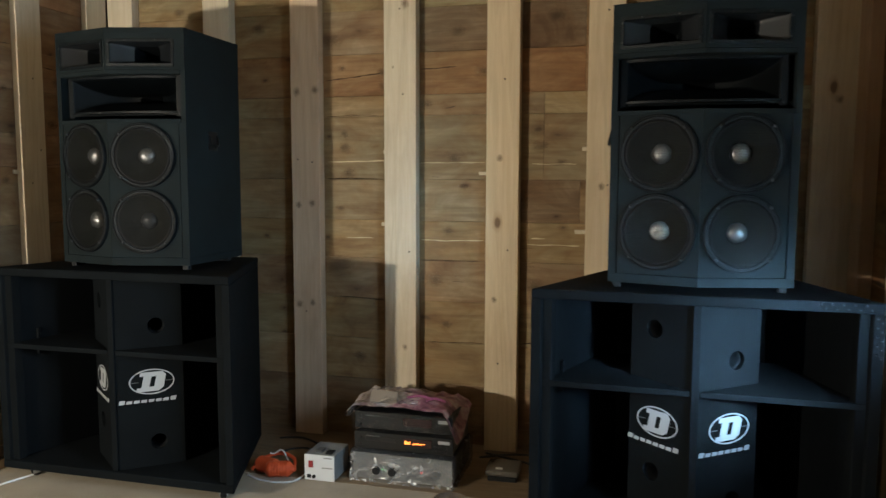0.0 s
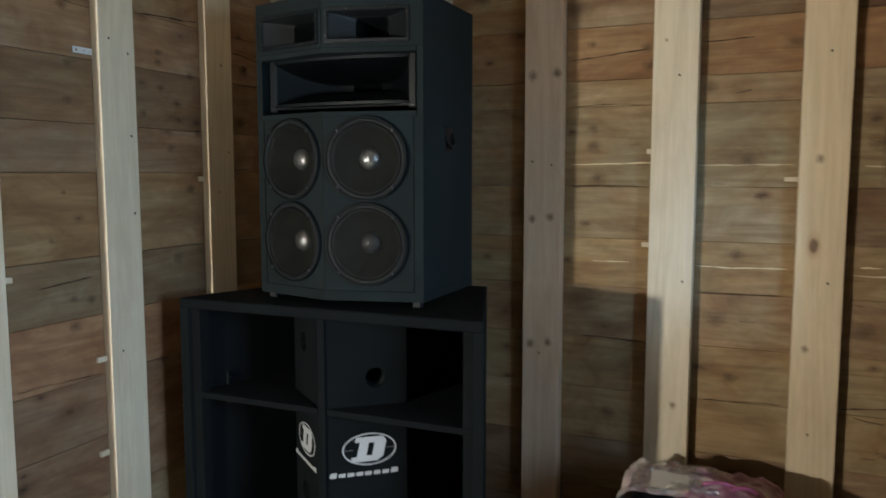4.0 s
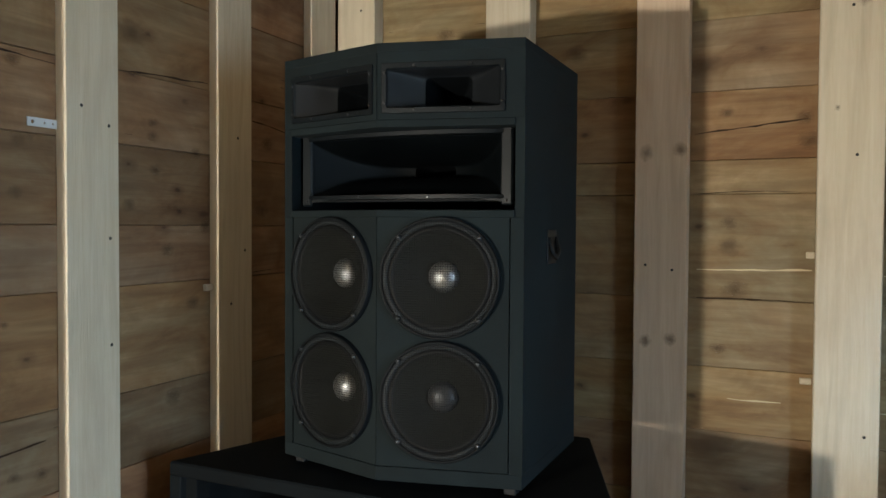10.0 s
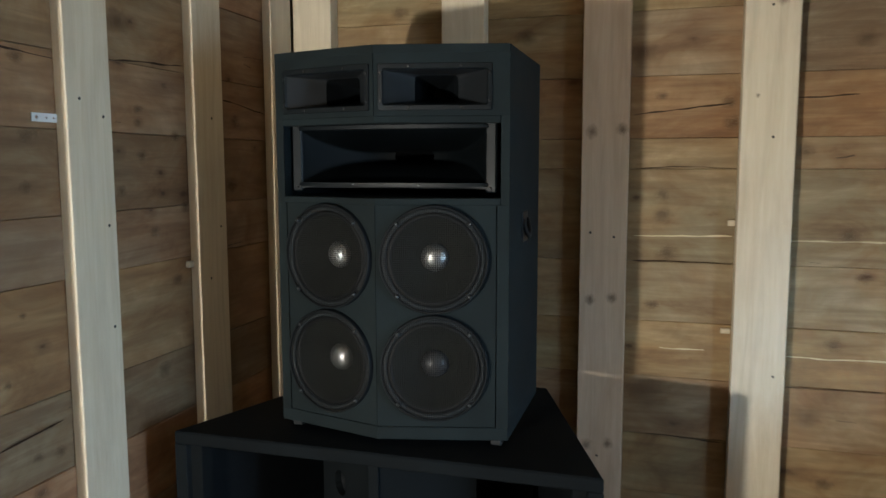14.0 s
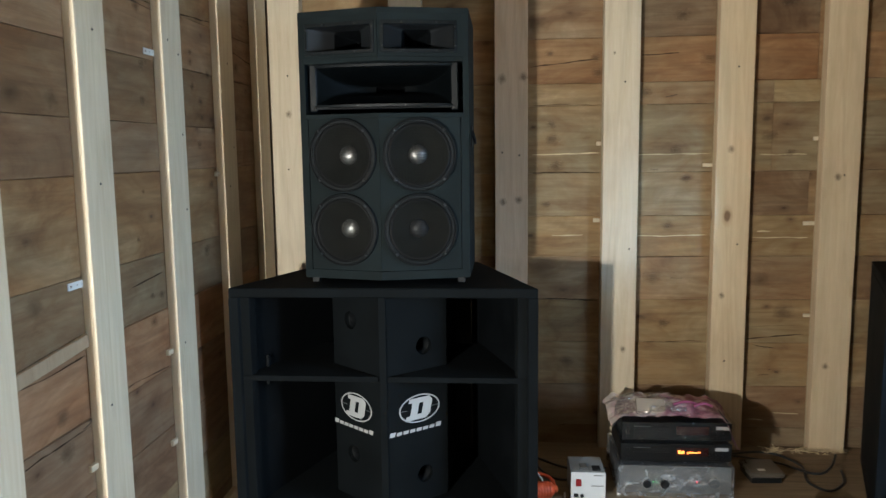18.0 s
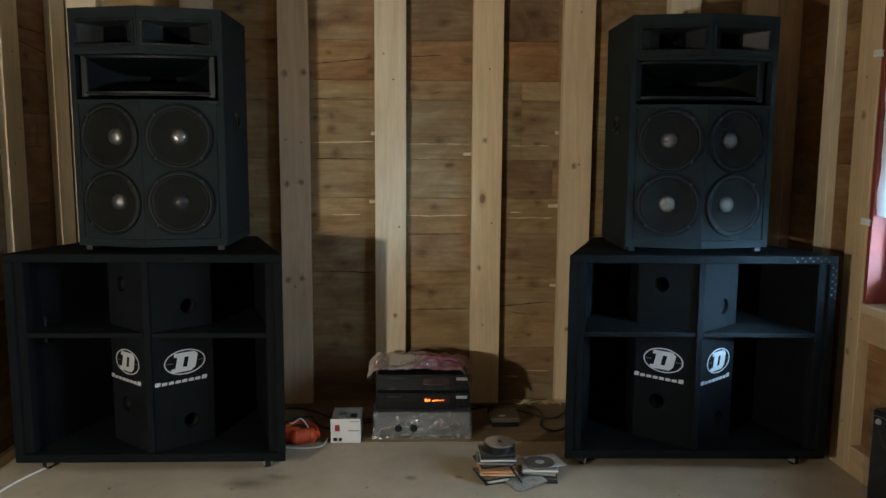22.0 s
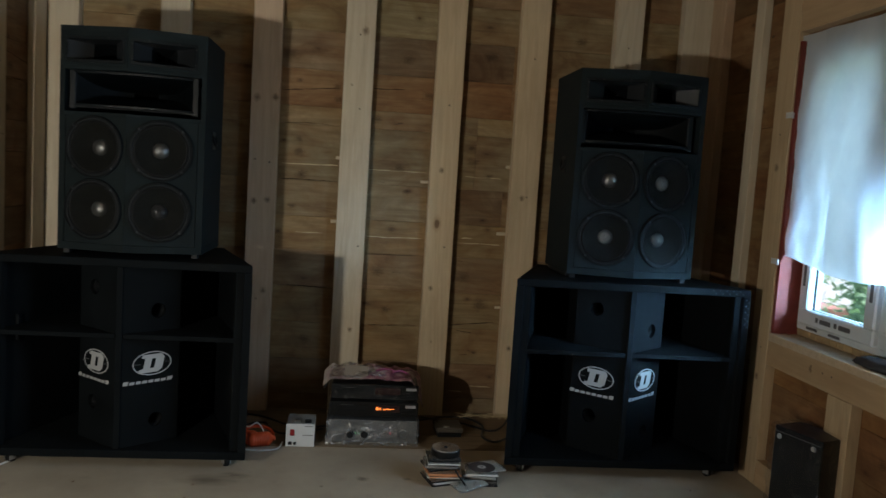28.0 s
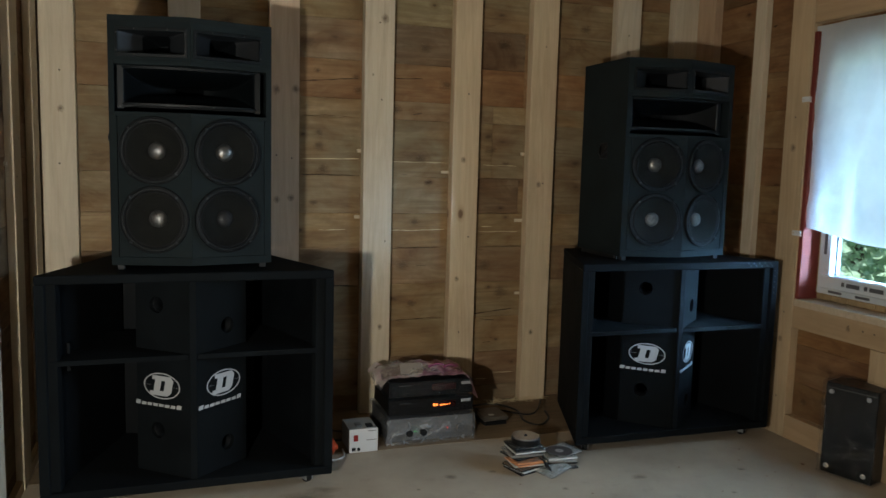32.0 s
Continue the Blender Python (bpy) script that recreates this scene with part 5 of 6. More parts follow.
def lead(knots, r, mat, label, closed=False):
    bm = bmesh.new()
    tube(bm, curve_points(knots, 9, closed), r, 8, closed)
    return solid("cable", bm, mat, label, "cable", "cables on the floor", "", None, True)


lead([(-1.62, 2.87, 0.004), (-1.55, 2.838, 0.004), (-1.46, 2.832, 0.004), (-1.40, 2.86, 0.004), (-1.385, 2.95, 0.004)], 0.0036, white_cable_mat, "thin white mains cable on the floor")
lead([(-1.45, 2.93, 0.004), (-1.475, 2.96, 0.05), (-1.51, 2.975, 0.088), (-1.545, 2.97, 0.07), (-1.56, 2.96, 0.075)], 0.0032, white_cable_mat, "thin white cable looped over the sockets")
lead([(-1.70, 3.33, 0.005), (-1.60, 3.36, 0.005), (-1.50, 3.31, 0.006), (-1.40, 3.22, 0.005), (-1.30, 3.17, 0.005), (-1.19, 3.2, 0.005)], 0.0055, cable_mat, "black cable trailing along the wall")
lead([(-1.66, 3.06, 0.005), (-1.58, 3.2, 0.005), (-1.50, 3.23, 0.005), (-1.46, 3.14, 0.005), (-1.40, 3.07, 0.006), (-1.30, 3.09, 0.005), (-1.2, 3.16, 0.005)], 0.005, cable_mat, "black cable looping over the floor")
lead([(-0.70, 3.33, 0.005), (-0.56, 3.40, 0.005), (-0.43, 3.40, 0.006), (-0.35, 3.27, 0.005), (-0.38, 3.10, 0.005), (-0.33, 3.02, 0.005), (-0.24, 3.10, 0.006), (-0.20, 3.22, 0.005)], 0.006, cable_mat, "black cable winding behind the bass cabinet")
lead([(-0.68, 3.38, 0.01), (-0.45, 3.30, 0.005), (-0.33, 3.17, 0.012), (-0.26, 3.19, 0.03), (-0.21, 3.26, 0.06)], 0.005, cable_mat, "black cable rising behind the bass cabinet")
lead([(-2.50, 2.66, 0.004), (-2.545, 2.55, 0.004), (-2.58, 2.42, 0.004), (-2.61, 2.2, 0.004), (-2.63, 1.7, 0.004)], 0.0042, white_cable_mat, "straight white cable on the floor by the wall")

# ---- flat grey adapter ----
adp = thing("set_top_box", pose(-0.555, 3.15, 0, 0, 0, 3), "flat grey plastic box on the floor by the wall", "electronic box")
part("lower_shell", boxed(-0.062, -0.066, 0.0, 0.062, 0.07, 0.026, 0.004), rubber_mat, adp, "dark lower half")
part("upper_shell", boxed(-0.07, -0.074, 0.0265, 0.07, 0.074, 0.05, 0.005), smoke_mat, adp, "smoky brown-grey lid")
part("sticker", boxed(-0.03, -0.05, 0.0501, 0.0, -0.03, 0.0506), paper_mat, adp)


# ---- discs ----
def disc_case(m, insert, edge, label="clear plastic disc case with a printed card"):
    root = thing("disc_case", m, label, "disc case", "disc cases in piles")
    part("base", boxed(-0.071, -0.0625, 0, 0.071, 0.0625, 0.0045, 0.0008), edge, root)
    part("card", boxed(-0.068, -0.0595, 0.0046, 0.068, 0.0595, 0.0066), insert, root)
    part("lid", boxed(-0.071, -0.0625, 0.0068, 0.071, 0.0625, 0.0098, 0.0008), case_mat, root)
    return root


def disc(m, mat=None, label="silver disc lying loose"):
    bm = bmesh.new()
    lathe(bm, [(0.0075, 0), (0.06, 0), (0.06, 0.0012), (0.0075, 0.0012)], None, 40, True)
    ob = thing("disc", m, label, "disc", "loose discs")
    part("data_side", bm, mat or disc_mat, ob)
    bm = bmesh.new()
    lathe(bm, [(0.008, 0.0013), (0.019, 0.0013), (0.019, 0.0016), (0.008, 0.0016)], None, 30, True)
    part("hub_ring", bm, white_mark_mat, ob)
    return ob


rng = random.Random(5)
kinds = [(dark_paper_mat, rubber_mat), (paper_mat, paper_mat), (brown_paper_mat, rubber_mat), (paper_mat, paper_mat), (orange_paper_mat, orange_paper_mat), (orange_paper_mat, orange_paper_mat),
         (dark_paper_mat, rubber_mat), (paper_mat, grey_box_mat), (dark_paper_mat, grey_box_mat), (grey_box_mat, paper_mat), (dark_paper_mat, rubber_mat)]
for k, (ins, edge) in enumerate(kinds):
    off = 0.012 if k > 5 else 0.0
    disc_case(pose(-0.652 + rng.uniform(-0.008, 0.008) - off * 0.5, 2.520 + rng.uniform(-0.010, 0.010) + off, k * 0.0102, 0, 0, 8 + rng.uniform(-14, 14)), ins, edge)
top = len(kinds) * 0.0102
spin = thing("disc_spindle", pose(-0.640, 2.545, top, 0, 0, 0), "dark round disc tub with discs, on the pile", "disc tub")
bm = bmesh.new()
lathe(bm, [(0, 0), (0.062, 0), (0.0645, 0.003), (0.0645, 0.024), (0.0625, 0.027), (0.0, 0.027)], None, 36)
part("tub", bm, unit_mat, spin, "", None, False)
bm = bmesh.new()
lathe(bm, [(0.008, 0.0275), (0.0605, 0.0275), (0.0605, 0.033), (0.008, 0.033)], None, 36, True)
part("disc_stack", bm, disc_mat, spin, "silver discs")
bm = bmesh.new()
lathe(bm, [(0, 0.027), (0.0075, 0.027), (0.0075, 0.035), (0.005, 0.037), (0, 0.037)], None, 16)
part("spindle", bm, rubber_mat, spin)
kinds = [(dark_paper_mat, rubber_mat), (grey_box_mat, grey_box_mat), (brown_paper_mat, rubber_mat), (paper_mat, grey_box_mat), (paper_mat, paper_mat)]
for k, (ins, edge) in enumerate(kinds):
    disc_case(pose(-0.487 + 0.004 * k + rng.uniform(-0.006, 0.006), 2.520 + rng.uniform(-0.006, 0.012) + 0.005 * k, k * 0.0102, 0, 0, -6 + rng.uniform(-12, 12)), ins, edge)
disc_case(pose(-0.452, 2.548, 0.0512, 0, 0, 17), paper_mat, case_mat, "open clear disc case lying askew")
disc(pose(-0.476, 2.530, 0.0612, 0, 0, 12), dark_paper_mat, "dark printed disc on top of the cases")
disc_case(pose(-0.545, 2.470, 0.010, 4, -8, 24), paper_mat, grey_box_mat, "clear disc case slipped down between the piles")
disc_case(pose(-0.56, 2.505, 0.004, 0, 52, 4), dark_paper_mat, rubber_mat, "disc case leaning against the pile")

# ---- black unit in film by the window ----
blk = thing("wrapped_unit", pose(0.683, 2.035, 0, 0, 0, -71), "black metal unit on end, wrapped in shiny film", "electronic unit")
part("body", boxed(-0.112, 0.0, 0.004, 0.112, 0.15, 0.418, 0.004), unit_mat, blk)
for x in (-0.085, 0.075):
    for z in (0.035, 0.378):
        bm = bmesh.new()
        lathe(bm, [(0.0, 0.006), (0.009, 0.006), (0.011, 0.0)], Matrix.Translation((x, -0.0005, z)) @ pose(0, 0, 0, 90, 0, 0), 16)
        part("rubber_foot", bm, white_mark_mat, blk, "pale round foot")
part("seam", boxed(-0.105, -0.0022, 0.395, 0.105, -0.0004, 0.398), silver_mat, blk)
part("film_wrap", film_shell(-0.118, -0.009, 0.001, 0.118, 0.156, 0.424, 21, 34, 0.009), film("clear_wrap", 0.025, (0.92, 0.92, 0.93), 0.06, 0.54, 0.80, 0.22, 0.22, 0.018), blk, "clear crinkled stretch film")

# ---- rag on the sill ----
bm = bmesh.new()
bmesh.ops.create_icosphere(bm, subdivisions=3, radius=1.0)
for q in bm.verts:
    p = q.co * 2.3
    k = 1 + 0.35 * noise.noise(p) + 0.15 * noise.noise(p * 3)
    q.co = Vector((q.co.x * 0.032 * k, q.co.y * 0.13 * k, max(-0.02, q.co.z * 0.03 * k)))
solid("work_glove", bm, rag_mat, "dark crumpled rag lying on the window sill", "rag", m=pose(0.862, 1.845, 0.735, 0, 0, 4), smooth=True)

# ---- bits on the floor and tow in the joints ----
bm = bmesh.new()
rng = random.Random(9)
for i in range(70):
    x, y = rng.uniform(-2.2, 0.7), rng.uniform(1.2, 2.5)
    s = rng.uniform(0.002, 0.006)
    box(bm, x - s, y - s * rng.uniform(0.4, 1.4), 0.0, x + s, y + s, rng.uniform(0.001, 0.004))
solid("floor_bits", bm, brown_paper_mat, "scattered wood chips and crumbs on the floor", "debris", kind="stuff")
bm = bmesh.new()
for i in range(60):
    x, z = rng.uniform(-0.46, -0.10), rng.choice((0.005, 0.008, 0.012))
    y = 3.42 + rng.uniform(-0.03, 0.03)
    tube(bm, [(x, y, z), (x + rng.uniform(-0.03, 0.03), y + rng.uniform(-0.015, 0.01), z + rng.uniform(0, 0.02)), (x + rng.uniform(-0.05, 0.05), y, z + rng.uniform(0, 0.012))], 0.0012, 4)
solid("tow_tuft", bm, pale_straw_mat, "pale tow fibres along the foot of the wall", "debris", kind="stuff")


# ---- pale lines and dark cracks on the logs, screw heads in the studs ----
def split(x0, x1, z, seed, depth=YB - 0.0035, host=None, rise=0.0, mat=None, wide=1.0, m=None):
    r = random.Random(seed)
    n = max(4, int((x1 - x0) / 0.03))
    bm = bmesh.new()
    up_, lo_ = [], []
    zz = 0.0
    for i in range(n + 1):
        zz += r.uniform(-0.0022, 0.0022)
        zz += rise / n
        w = wide * (0.0008 + 0.0026 * r.random()) * (0.35 if i in (0, n) else 1)
        x = x0 + (x1 - x0) * i / n
        up_.append(bm.verts.new((x, depth, z + zz + w)))
        lo_.append(bm.verts.new((x, depth, z + zz - w)))
    for i in range(n):
        bm.faces.new((lo_[i], lo_[i + 1], up_[i + 1], up_[i]))
    part("crack" if mat else "pale_split", bm, mat or pale_straw_mat, host or wall_back, "thin dark drying crack" if mat else "thin pale line along the log", m)


for k, (x0, x1, z) in enumerate(((-1.50, -1.20, 1.352), (-1.03, -0.72, 1.349), (-1.41, -1.27, 0.985), (-1.03, -0.72, 0.985), (-0.52, -0.28, 0.975), (-0.50, -0.44, 1.0), (-0.40, -0.28, 0.16), (-0.52, -0.44, 0.13), (-0.5, -0.3, 1.345))):
    split(x0, x1, z, k)
for k, (x0, x1, z, rise, wide) in enumerate(((-1.509, -1.215, 1.738, 0.032, 0.9), (-1.03, -0.86, 1.785, 0.004, 0.9), (-1.50, -1.23, 1.569, -0.002, 0.7), (-1.50, -1.2, 1.272, -0.006, 0.8),
                                             (-1.45, -1.2, 0.694, -0.012, 0.8), (-1.03, -0.74, 0.888, 0.0, 0.6), (-0.55, -0.28, 0.50, 0.03, 0.9), (-0.50, -0.40, 0.49, -0.02, 0.8), (-0.99, -0.72, 0.49, 0.006, 0.6))):
    split(x0, x1, z, 50 + k, YB - 0.0036, None, rise, crack_mat, wide)
for k, (y0, y1, z, rise, wide) in enumerate(((2.14, 2.36, 1.836, -0.014, 0.9), (2.53, 2.84, 1.842, 0.012, 0.9), (2.13, 2.33, 0.985, 0.010, 0.8), (1.55, 1.86, 0.845, 0.006, 0.8), (1.52, 1.86, 0.66, 0.004, 0.8), (2.05, 2.35, 0.70, -0.01, 0.7), (3.0, 3.29, 1.79, -0.03, 0.9))):
    split(y0, y1, z, 90 + k, -0.0036, wall_left, rise, crack_mat, wide, pose(XL, 0, 0, 0, 0, 90))
for k, (y, z) in enumerate(((2.345, 0.735), (2.34, 0.43), (2.03, 1.026), (2.838, 1.30), (1.855, 0.55))):
    solid("wood_wedge", boxed(-0.018, -0.012, -0.009, 0.018, 0.0, 0.009, 0.002), stud_mat, "small pale wooden wedge beside a stud", "wedge", "wedges on the studs", "", pose(XL + 0.0005, y, z, 0, 0, 90))
SCREW = bmesh.new()
lathe(SCREW, [(0, 0.0015), (0.0028, 0.0012), (0.0042, 0.0)], pose(0, 0, 0, 90, 0, 0), 10)
SCREW = mesh_of(SCREW, "screw_head", darkscrew_mat)
for x, z in ((-1.635, 1.365), (-1.56, 1.352), (-1.115, 2.052), (-1.10, 1.665), (-1.07, 0.93), (-0.62, 1.72), (-0.60, 0.95), (-0.16, 1.25), (-0.17, 2.0), (0.35, 2.1), (-2.60, 1.72), (-2.61, 1.30), (-2.59, 2.2), (-1.60, 0.62), (-0.64, 0.42)):
    part("screw_head", SCREW, None, wall_back, "", pose(x, SYB - 0.0002, z))
for y, z in ((2.403, 1.737), (2.478, 1.70), (2.48, 1.44), (2.482, 1.191), (2.41, 0.75), (2.93, 1.72), (2.96, 1.40), (2.90, 1.25), (1.94, 1.3), (1.92, 0.7), (1.95, 1.7), (1.46, 1.1)):
    part("screw_head", SCREW, None, wall_left, "", pose(SXL + 0.0002, y, z, 0, 0, 90))
for y, z in ((2.62, 1.62), (2.60, 0.64), (2.2, 0.65), (2.06, 0.64), (1.99, 0.3), (2.61, 0.2), (2.12, 0.64)):
    part("screw_head", SCREW, None, wall_right, "", pose(SXR - 0.0002, y, z, 0, 0, -90))


# ---- the logs of the walls, course by course ----
COURSE, Z00 = 0.197, 0.09
TINTS = ((0.72, 0.68, 0.66), (0.84, 0.79, 0.75), (1.10, 1.03, 0.92), (0.98, 0.93, 0.88), (0.90, 0.82, 0.76), (1.18, 1.10, 0.92), (0.96, 0.91, 0.87),
         (1.0, 1.0, 0.94), (1.06, 1.08, 1.02), (1.02, 0.84, 0.72), (0.95, 0.90, 0.85), (1.06, 1.06, 0.97), (0.95, 0.88, 0.80), (1.0, 0.92, 0.85))
BACK_Z = (0.0, 0.09, 0.287, 0.49, 0.690, 0.889, 1.074, 1.270, 1.569, 1.666, 1.862, 2.065, 2.26, 2.46, 2.66, ZC)
DARK_BOARDS = {(46, -0.284): 0.66, (50, -0.27): 0.80}      # weathered boards, by course and right end
PLANKS = {}


def plank_mesh(length, height, seed):
    """A sawn log face: rounded edges, a slightly uneven front (towards -y)."""
    key = (round(length, 3), round(height, 3), seed)
    if key not in PLANKS:
        r = random.Random(seed * 7 + int(length * 100))
        bm = bmesh.new()
        n = max(2, int(length / 0.35))
        rows = []
        for i in range(n + 1):
            x = -length / 2 + length * i / n
            w0, w1 = r.uniform(0.0, 0.0006), r.uniform(0.0, 0.0006)
            d = r.uniform(-0.0025, 0.002)
            rows.append([bm.verts.new(p) for p in ((x, 0.034, w0), (x, 0.003 + d, w0), (x, d, w0 + 0.0014), (x, d + r.uniform(-0.001, 0.001), height / 2),
                                                   (x, d, height - w1 - 0.0014), (x, 0.003 + d, height - w1), (x, 0.034, height - w1))])
        for a, b in zip(rows, rows[1:]):
            for j in range(6):
                bm.faces.new((a[j], b[j], b[j + 1], a[j + 1]))
        bm.faces.new(rows[0])
        bm.faces.new(rows[-1][::-1])
        bmesh.ops.recalc_face_normals(bm, faces=bm.faces[:])
        PLANKS[key] = mesh_of(bm, "plank", plank_mat)
    return PLANKS[key]


def plank_run(wall_ob, to_wall, u0, u1, z0, z1, tint, joints, seed):
    """One course between u0 and u1 along a wall, cut at the joints."""
    cuts = [u0] + sorted(j for j in joints if u0 + 0.12 < j < u1 - 0.12) + [u1]
    for k, (a, b) in enumerate(zip(cuts, cuts[1:])):
        r = random.Random(seed * 31 + k)
        ob = part("plank", plank_mesh(b - a - 0.0015, z1 - z0, seed % 5), None, wall_ob)
        ob.matrix_local = to_wall((a + b) / 2, z0)
        j = r.uniform(0.88, 1.12) * DARK_BOARDS.get((seed, b), 1.0)
        ob.color = (tint[0] * j, tint[1] * j * r.uniform(0.97, 1.03), tint[2] * j * r.uniform(0.95, 1.05), 1)


back = lambda u, z: pose(u, YB, z)
left = lambda u, z: pose(XL, u, z, 0, 0, 90)
right = lambda u, z: pose(XR, u, z, 0, 0, -90)
front_side = lambda u, z: pose(u, YF, z, 0, 0, 180)
rng = random.Random(11)
courses = [(0.0, Z00)] + [(Z00 + COURSE * k, Z00 + COURSE * (k + 1)) for k in range(14)]
BACK_JOINTS = {1: (-1.1,), 2: (-1.6, -0.62), 3: (0.35, -1.1), 4: (-1.6, -0.62), 5: (-1.12, -2.06), 6: (-0.62, -0.284, 0.35), 7: (-0.62, -0.449), 8: (-1.1, -0.449), 9: (-1.6, -0.62, -0.268), 10: (-1.6, -1.1, -0.27), 11: (-0.62, 0.3), 12: (-1.1,)}
for k, (z0, z1) in enumerate(zip(BACK_Z, BACK_Z[1:])):
    plank_run(wall_back, back, XL, XR, z0, z1, TINTS[k % len(TINTS)], BACK_JOINTS.get(k, ()), 40 + k)
LEFT_Z = (0.0, 0.09, 0.287, 0.484, 0.681, 0.878, 1.062, 1.323, 1.471, 1.666, 1.842, 2.06, 2.257, 2.454, 2.651, ZC)
for k, (z0, z1) in enumerate(zip(LEFT_Z, LEFT_Z[1:])):
    jl = [rng.choice((1.93, 0.98, 2.2, 0.0, 2.92)), rng.uniform(-2.0, -0.5)]
    plank_run(wall_left, left, YF, YB - 0.002, z0, z1, [0.90 * (0.5 + 0.5 * c) * w for c, w in zip(TINTS[(k * 5 + 3) % len(TINTS)], (1.07, 0.97, 0.96))], jl, 80 + k)
for k, (z0, z1) in enumerate(courses):
    plank_run(wall_front, front_side, XL, XR, z0, z1, TINTS[(k * 3 + 1) % len(TINTS)], (), 120 + k)
    # planks of the window wall darkened likewise, for light that falls off there
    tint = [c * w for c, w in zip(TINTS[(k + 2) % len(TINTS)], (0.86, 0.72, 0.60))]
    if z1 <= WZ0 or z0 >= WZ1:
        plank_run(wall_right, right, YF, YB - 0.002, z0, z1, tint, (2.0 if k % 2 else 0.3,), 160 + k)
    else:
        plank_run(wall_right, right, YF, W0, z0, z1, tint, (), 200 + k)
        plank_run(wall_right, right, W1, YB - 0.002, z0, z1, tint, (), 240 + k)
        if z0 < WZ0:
            # 0.85 puts the shadow below the window into the boards' tint
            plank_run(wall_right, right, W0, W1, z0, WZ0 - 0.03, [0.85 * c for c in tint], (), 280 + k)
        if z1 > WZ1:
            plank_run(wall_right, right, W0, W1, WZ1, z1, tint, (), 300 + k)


# ---- single knots in the boards and studs ----
def knot_disc(mat):
    bm = bmesh.new()
    vs = [bm.verts.new((math.cos(2 * math.pi * i / 20), 0, math.sin(2 * math.pi * i / 20))) for i in range(20)]
    bm.faces.new(vs)
    return mesh_of(bm, "knot", mat)


PLANK_KNOT, STUD_KNOT = knot_disc(plank_knot_mat), knot_disc(stud_knot_mat)


def put_knot(mesh, wall_ob, m, r, stretch=1.35):
    part("knot", mesh, None, wall_ob, "", m @ Matrix.Diagonal((r * 1.7 * stretch, 1, r * 1.7, 1)))


for x, z, r in ((-1.223, 1.775, 0.015), (-1.209, 1.712, 0.020), (-0.726, 1.764, 0.026), (-1.0, 1.621, 0.017), (-1.411, 1.422, 0.021), (-1.392, 1.299, 0.021), (-0.866, 1.367, 0.017),
                (-0.822, 1.241, 0.015), (-0.893, 1.029, 0.017), (-0.957, 0.795, 0.027), (-0.48, 0.78, 0.027), (-0.462, 1.421, 0.021), (-0.367, 1.35, 0.014), (-1.48, 1.932, 0.032)):
    put_knot(PLANK_KNOT, wall_back, pose(x, YB - 0.0046, z), r)
for x, z, r in ((-1.457, 0.834, 0.048), (-0.373, 0.631, 0.030), (-1.423, 1.799, 0.012), (-1.414, 1.488, 0.014), (-1.438, 1.129, 0.013), (-1.34, 0.40, 0.02), (-0.9, 0.58, 0.016), (-0.63, 0.3, 0.02),
                (-0.4, 2.0, 0.024), (-0.85, 1.95, 0.02), (0.1, 2.12, 0.022), (-1.86, 2.0, 0.022), (-2.3, 2.1, 0.02), (0.55, 1.9, 0.02), (0.52, 1.3, 0.018)):
    put_knot(PLANK_KNOT, wall_back, pose(x, YB - 0.0046, z), r)
rng = random.Random(23)
for y, z, r in ((2.269, 1.65, 0.012), (2.256, 1.815, 0.014), (2.572, 1.939, 0.026), (2.647, 1.612, 0.012), (2.640, 1.729, 0.011), (2.639, 1.695, 0.012), (2.791, 1.665, 0.012), (2.562, 1.521, 0.013),
                (2.705, 1.024, 0.018), (2.253, 0.940, 0.010), (2.255, 0.855, 0.015), (2.317, 0.931, 0.011), (2.234, 1.264, 0.007), (2.185, 1.123, 0.007), (2.686, 1.408, 0.013), (2.827, 1.469, 0.014), (2.777, 1.264, 0.015),
                (1.736, 0.728, 0.018), (1.745, 0.632, 0.020), (1.657, 1.023, 0.020), (1.789, 1.514, 0.018), (1.637, 1.518, 0.022), (2.287, 1.654, 0.010), (2.263, 1.539, 0.011), (3.07, 1.52, 0.020), (3.10, 1.72, 0.016), (2.05, 0.42, 0.018), (1.60, 0.35, 0.016)):
    put_knot(PLANK_KNOT, wall_left, pose(XL + 0.0046, y, z, 0, 0, 90), r)
for i in range(6):
    put_knot(PLANK_KNOT, wall_right, pose(XR - 0.0046, rng.uniform(1.65, 3.2), rng.uniform(0.15, 0.55), 0, 0, -90), rng.uniform(0.012, 0.024))
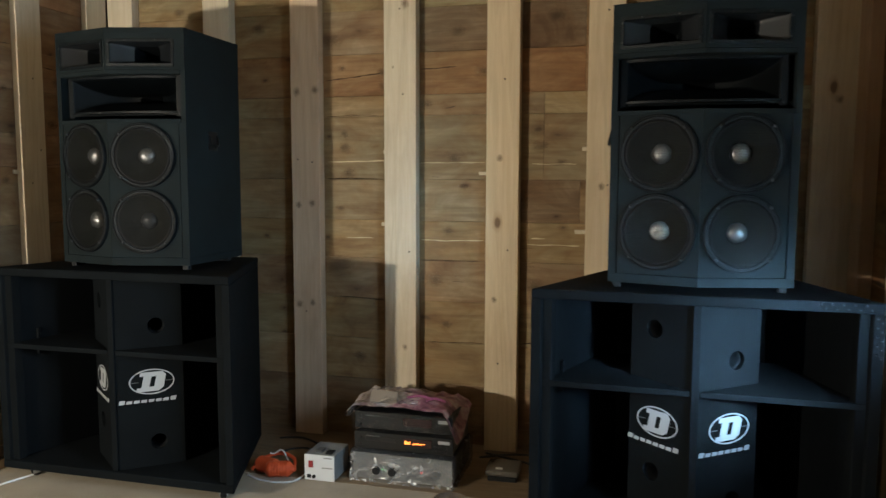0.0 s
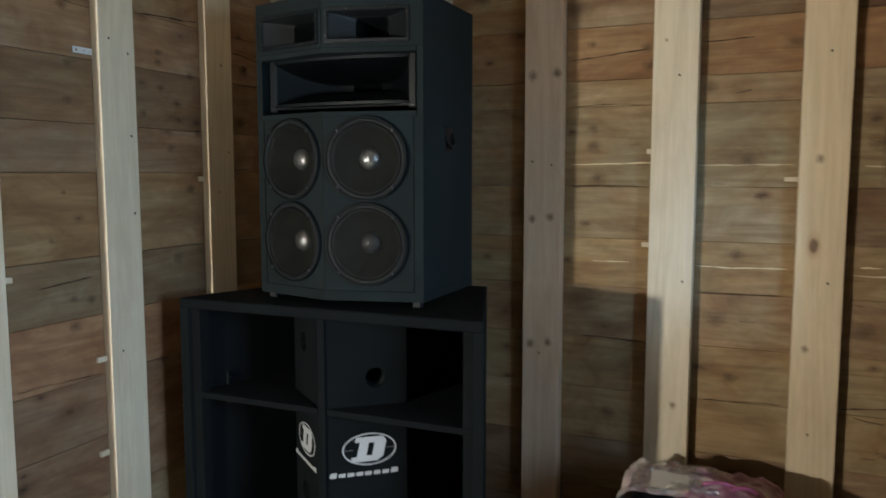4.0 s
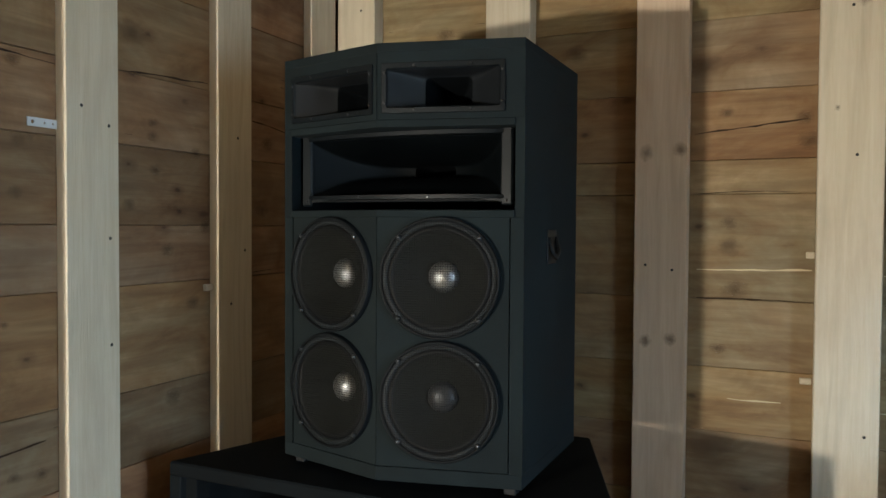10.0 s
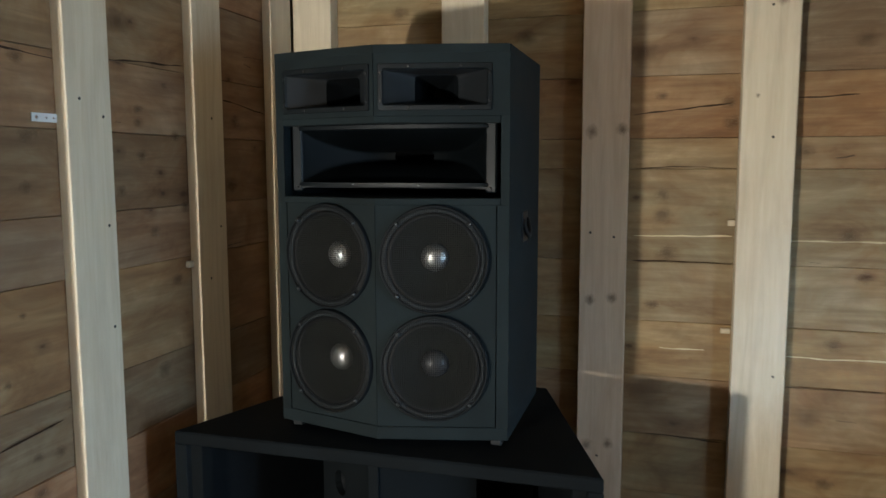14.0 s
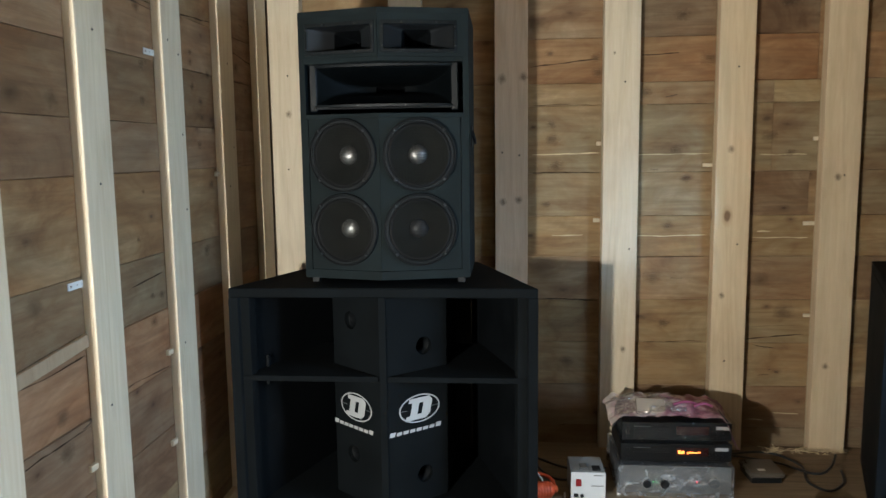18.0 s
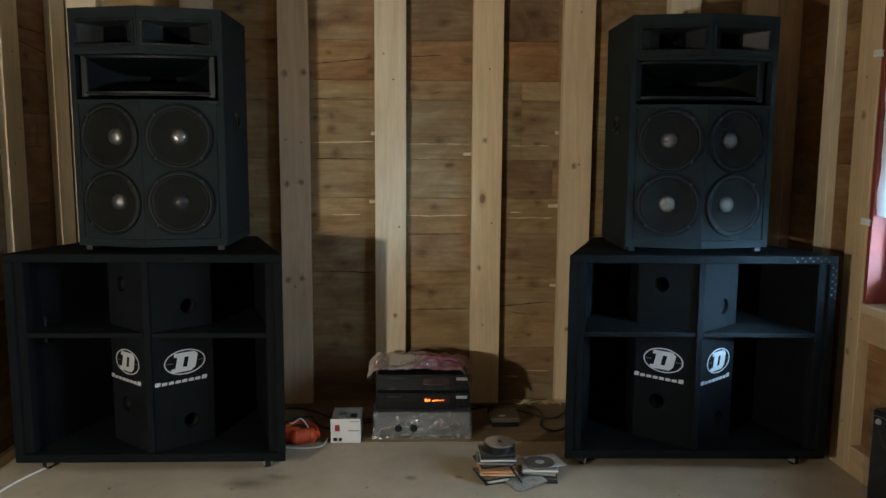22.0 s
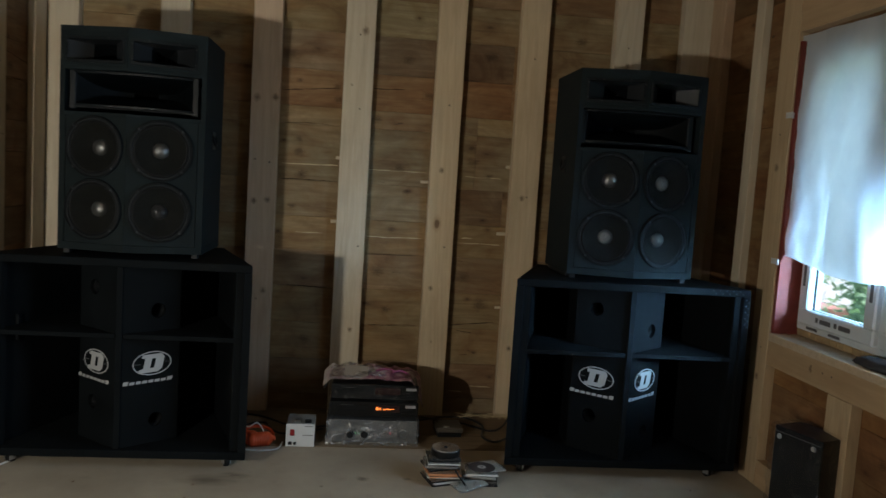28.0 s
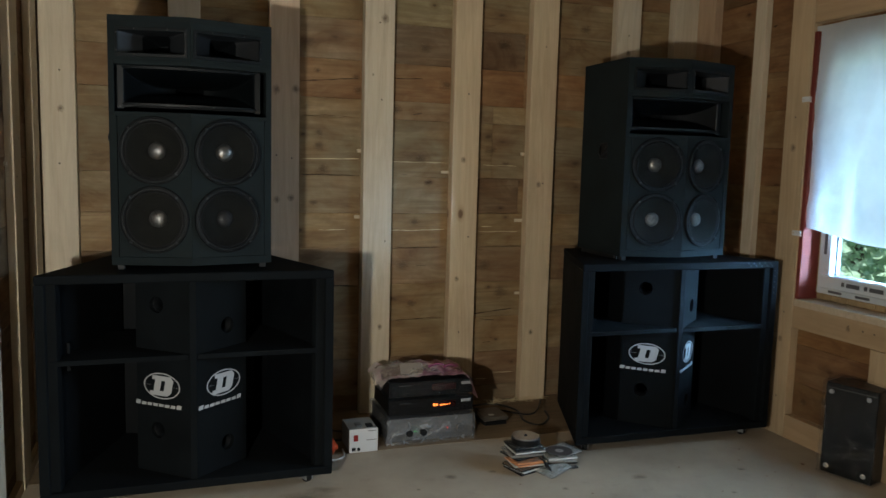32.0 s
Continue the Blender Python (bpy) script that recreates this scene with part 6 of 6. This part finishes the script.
for x, z, r in ((-1.636, 1.688, 0.018), (-1.541, 1.694, 0.017), (-1.632, 1.145, 0.015), (-1.562, 1.154, 0.015), (-1.636, 0.656, 0.018), (-1.565, 0.665, 0.016), (-1.088, 2.074, 0.019), (-1.147, 1.789, 0.006),
                (-0.64, 1.368, 0.014), (-0.187, 1.243, 0.014), (-1.09, 0.47, 0.013), (-0.66, 0.72, 0.012), (-0.2, 0.4, 0.013), (-2.6, 1.55, 0.014), (0.35, 2.0, 0.015), (0.75, 1.6, 0.016)):
    put_knot(STUD_KNOT, wall_back, pose(x, SYB - 0.0014, z), r, 0.85)
for y, z, r in ((2.62, 1.47, 0.016), (2.61, 0.5, 0.014), (2.2, 0.635, 0.012), (2.0, 0.4, 0.014)):
    put_knot(STUD_KNOT, wall_right, pose(SXR - 0.0014, y, z, 0, 0, -90), r, 0.85)
FLOOR_SMUDGE = knot_disc(floor_smudge_mat)
# the first two are broad dark smudges before the left bass cabinet
for x, y, r, stretch in ((-1.65, 2.475, 0.045, 2.2), (-1.55, 2.53, 0.03, 2.0), (-1.039, 2.274, 0.012, 1.0), (-0.576, 2.278, 0.012, 1.0), (-0.805, 2.525, 0.013, 1.2), (-1.173, 2.434, 0.008, 1.0), (-1.0, 2.52, 0.02, 1.2),
                         (-0.2, 2.30, 0.02, 1.6), (0.3, 2.25, 0.012, 1.3), (-1.9, 2.2, 0.02, 1.4), (-0.9, 2.0, 0.015, 1.3), (0.1, 2.05, 0.01, 1.2), (-1.4, 2.1, 0.012, 1.2)):
    part("stain", FLOOR_SMUDGE, None, floor, "", pose(x, y, 0.0012, 90, 0, 0) @ Matrix.Diagonal((r * 1.7 * stretch, 1, r * 1.7, 1)))
# bare boards along the back wall, where the floor sheet ends
for k, (y0, y1) in enumerate(((2.905, 3.098), (3.10, 3.298), (3.30, 3.497))):
    ob = part("subfloor_board", boxed(-1.75, 0, 0, 1.75, y1 - y0, 0.0022), subfloor_mat, floor, "dusty bare brown floorboard", pose(-0.94, y0, 0.0))
    ob.color = ((1, 1, 1, 1), (0.85, 0.84, 0.82, 1), (0.93, 0.9, 0.9, 1))[k]
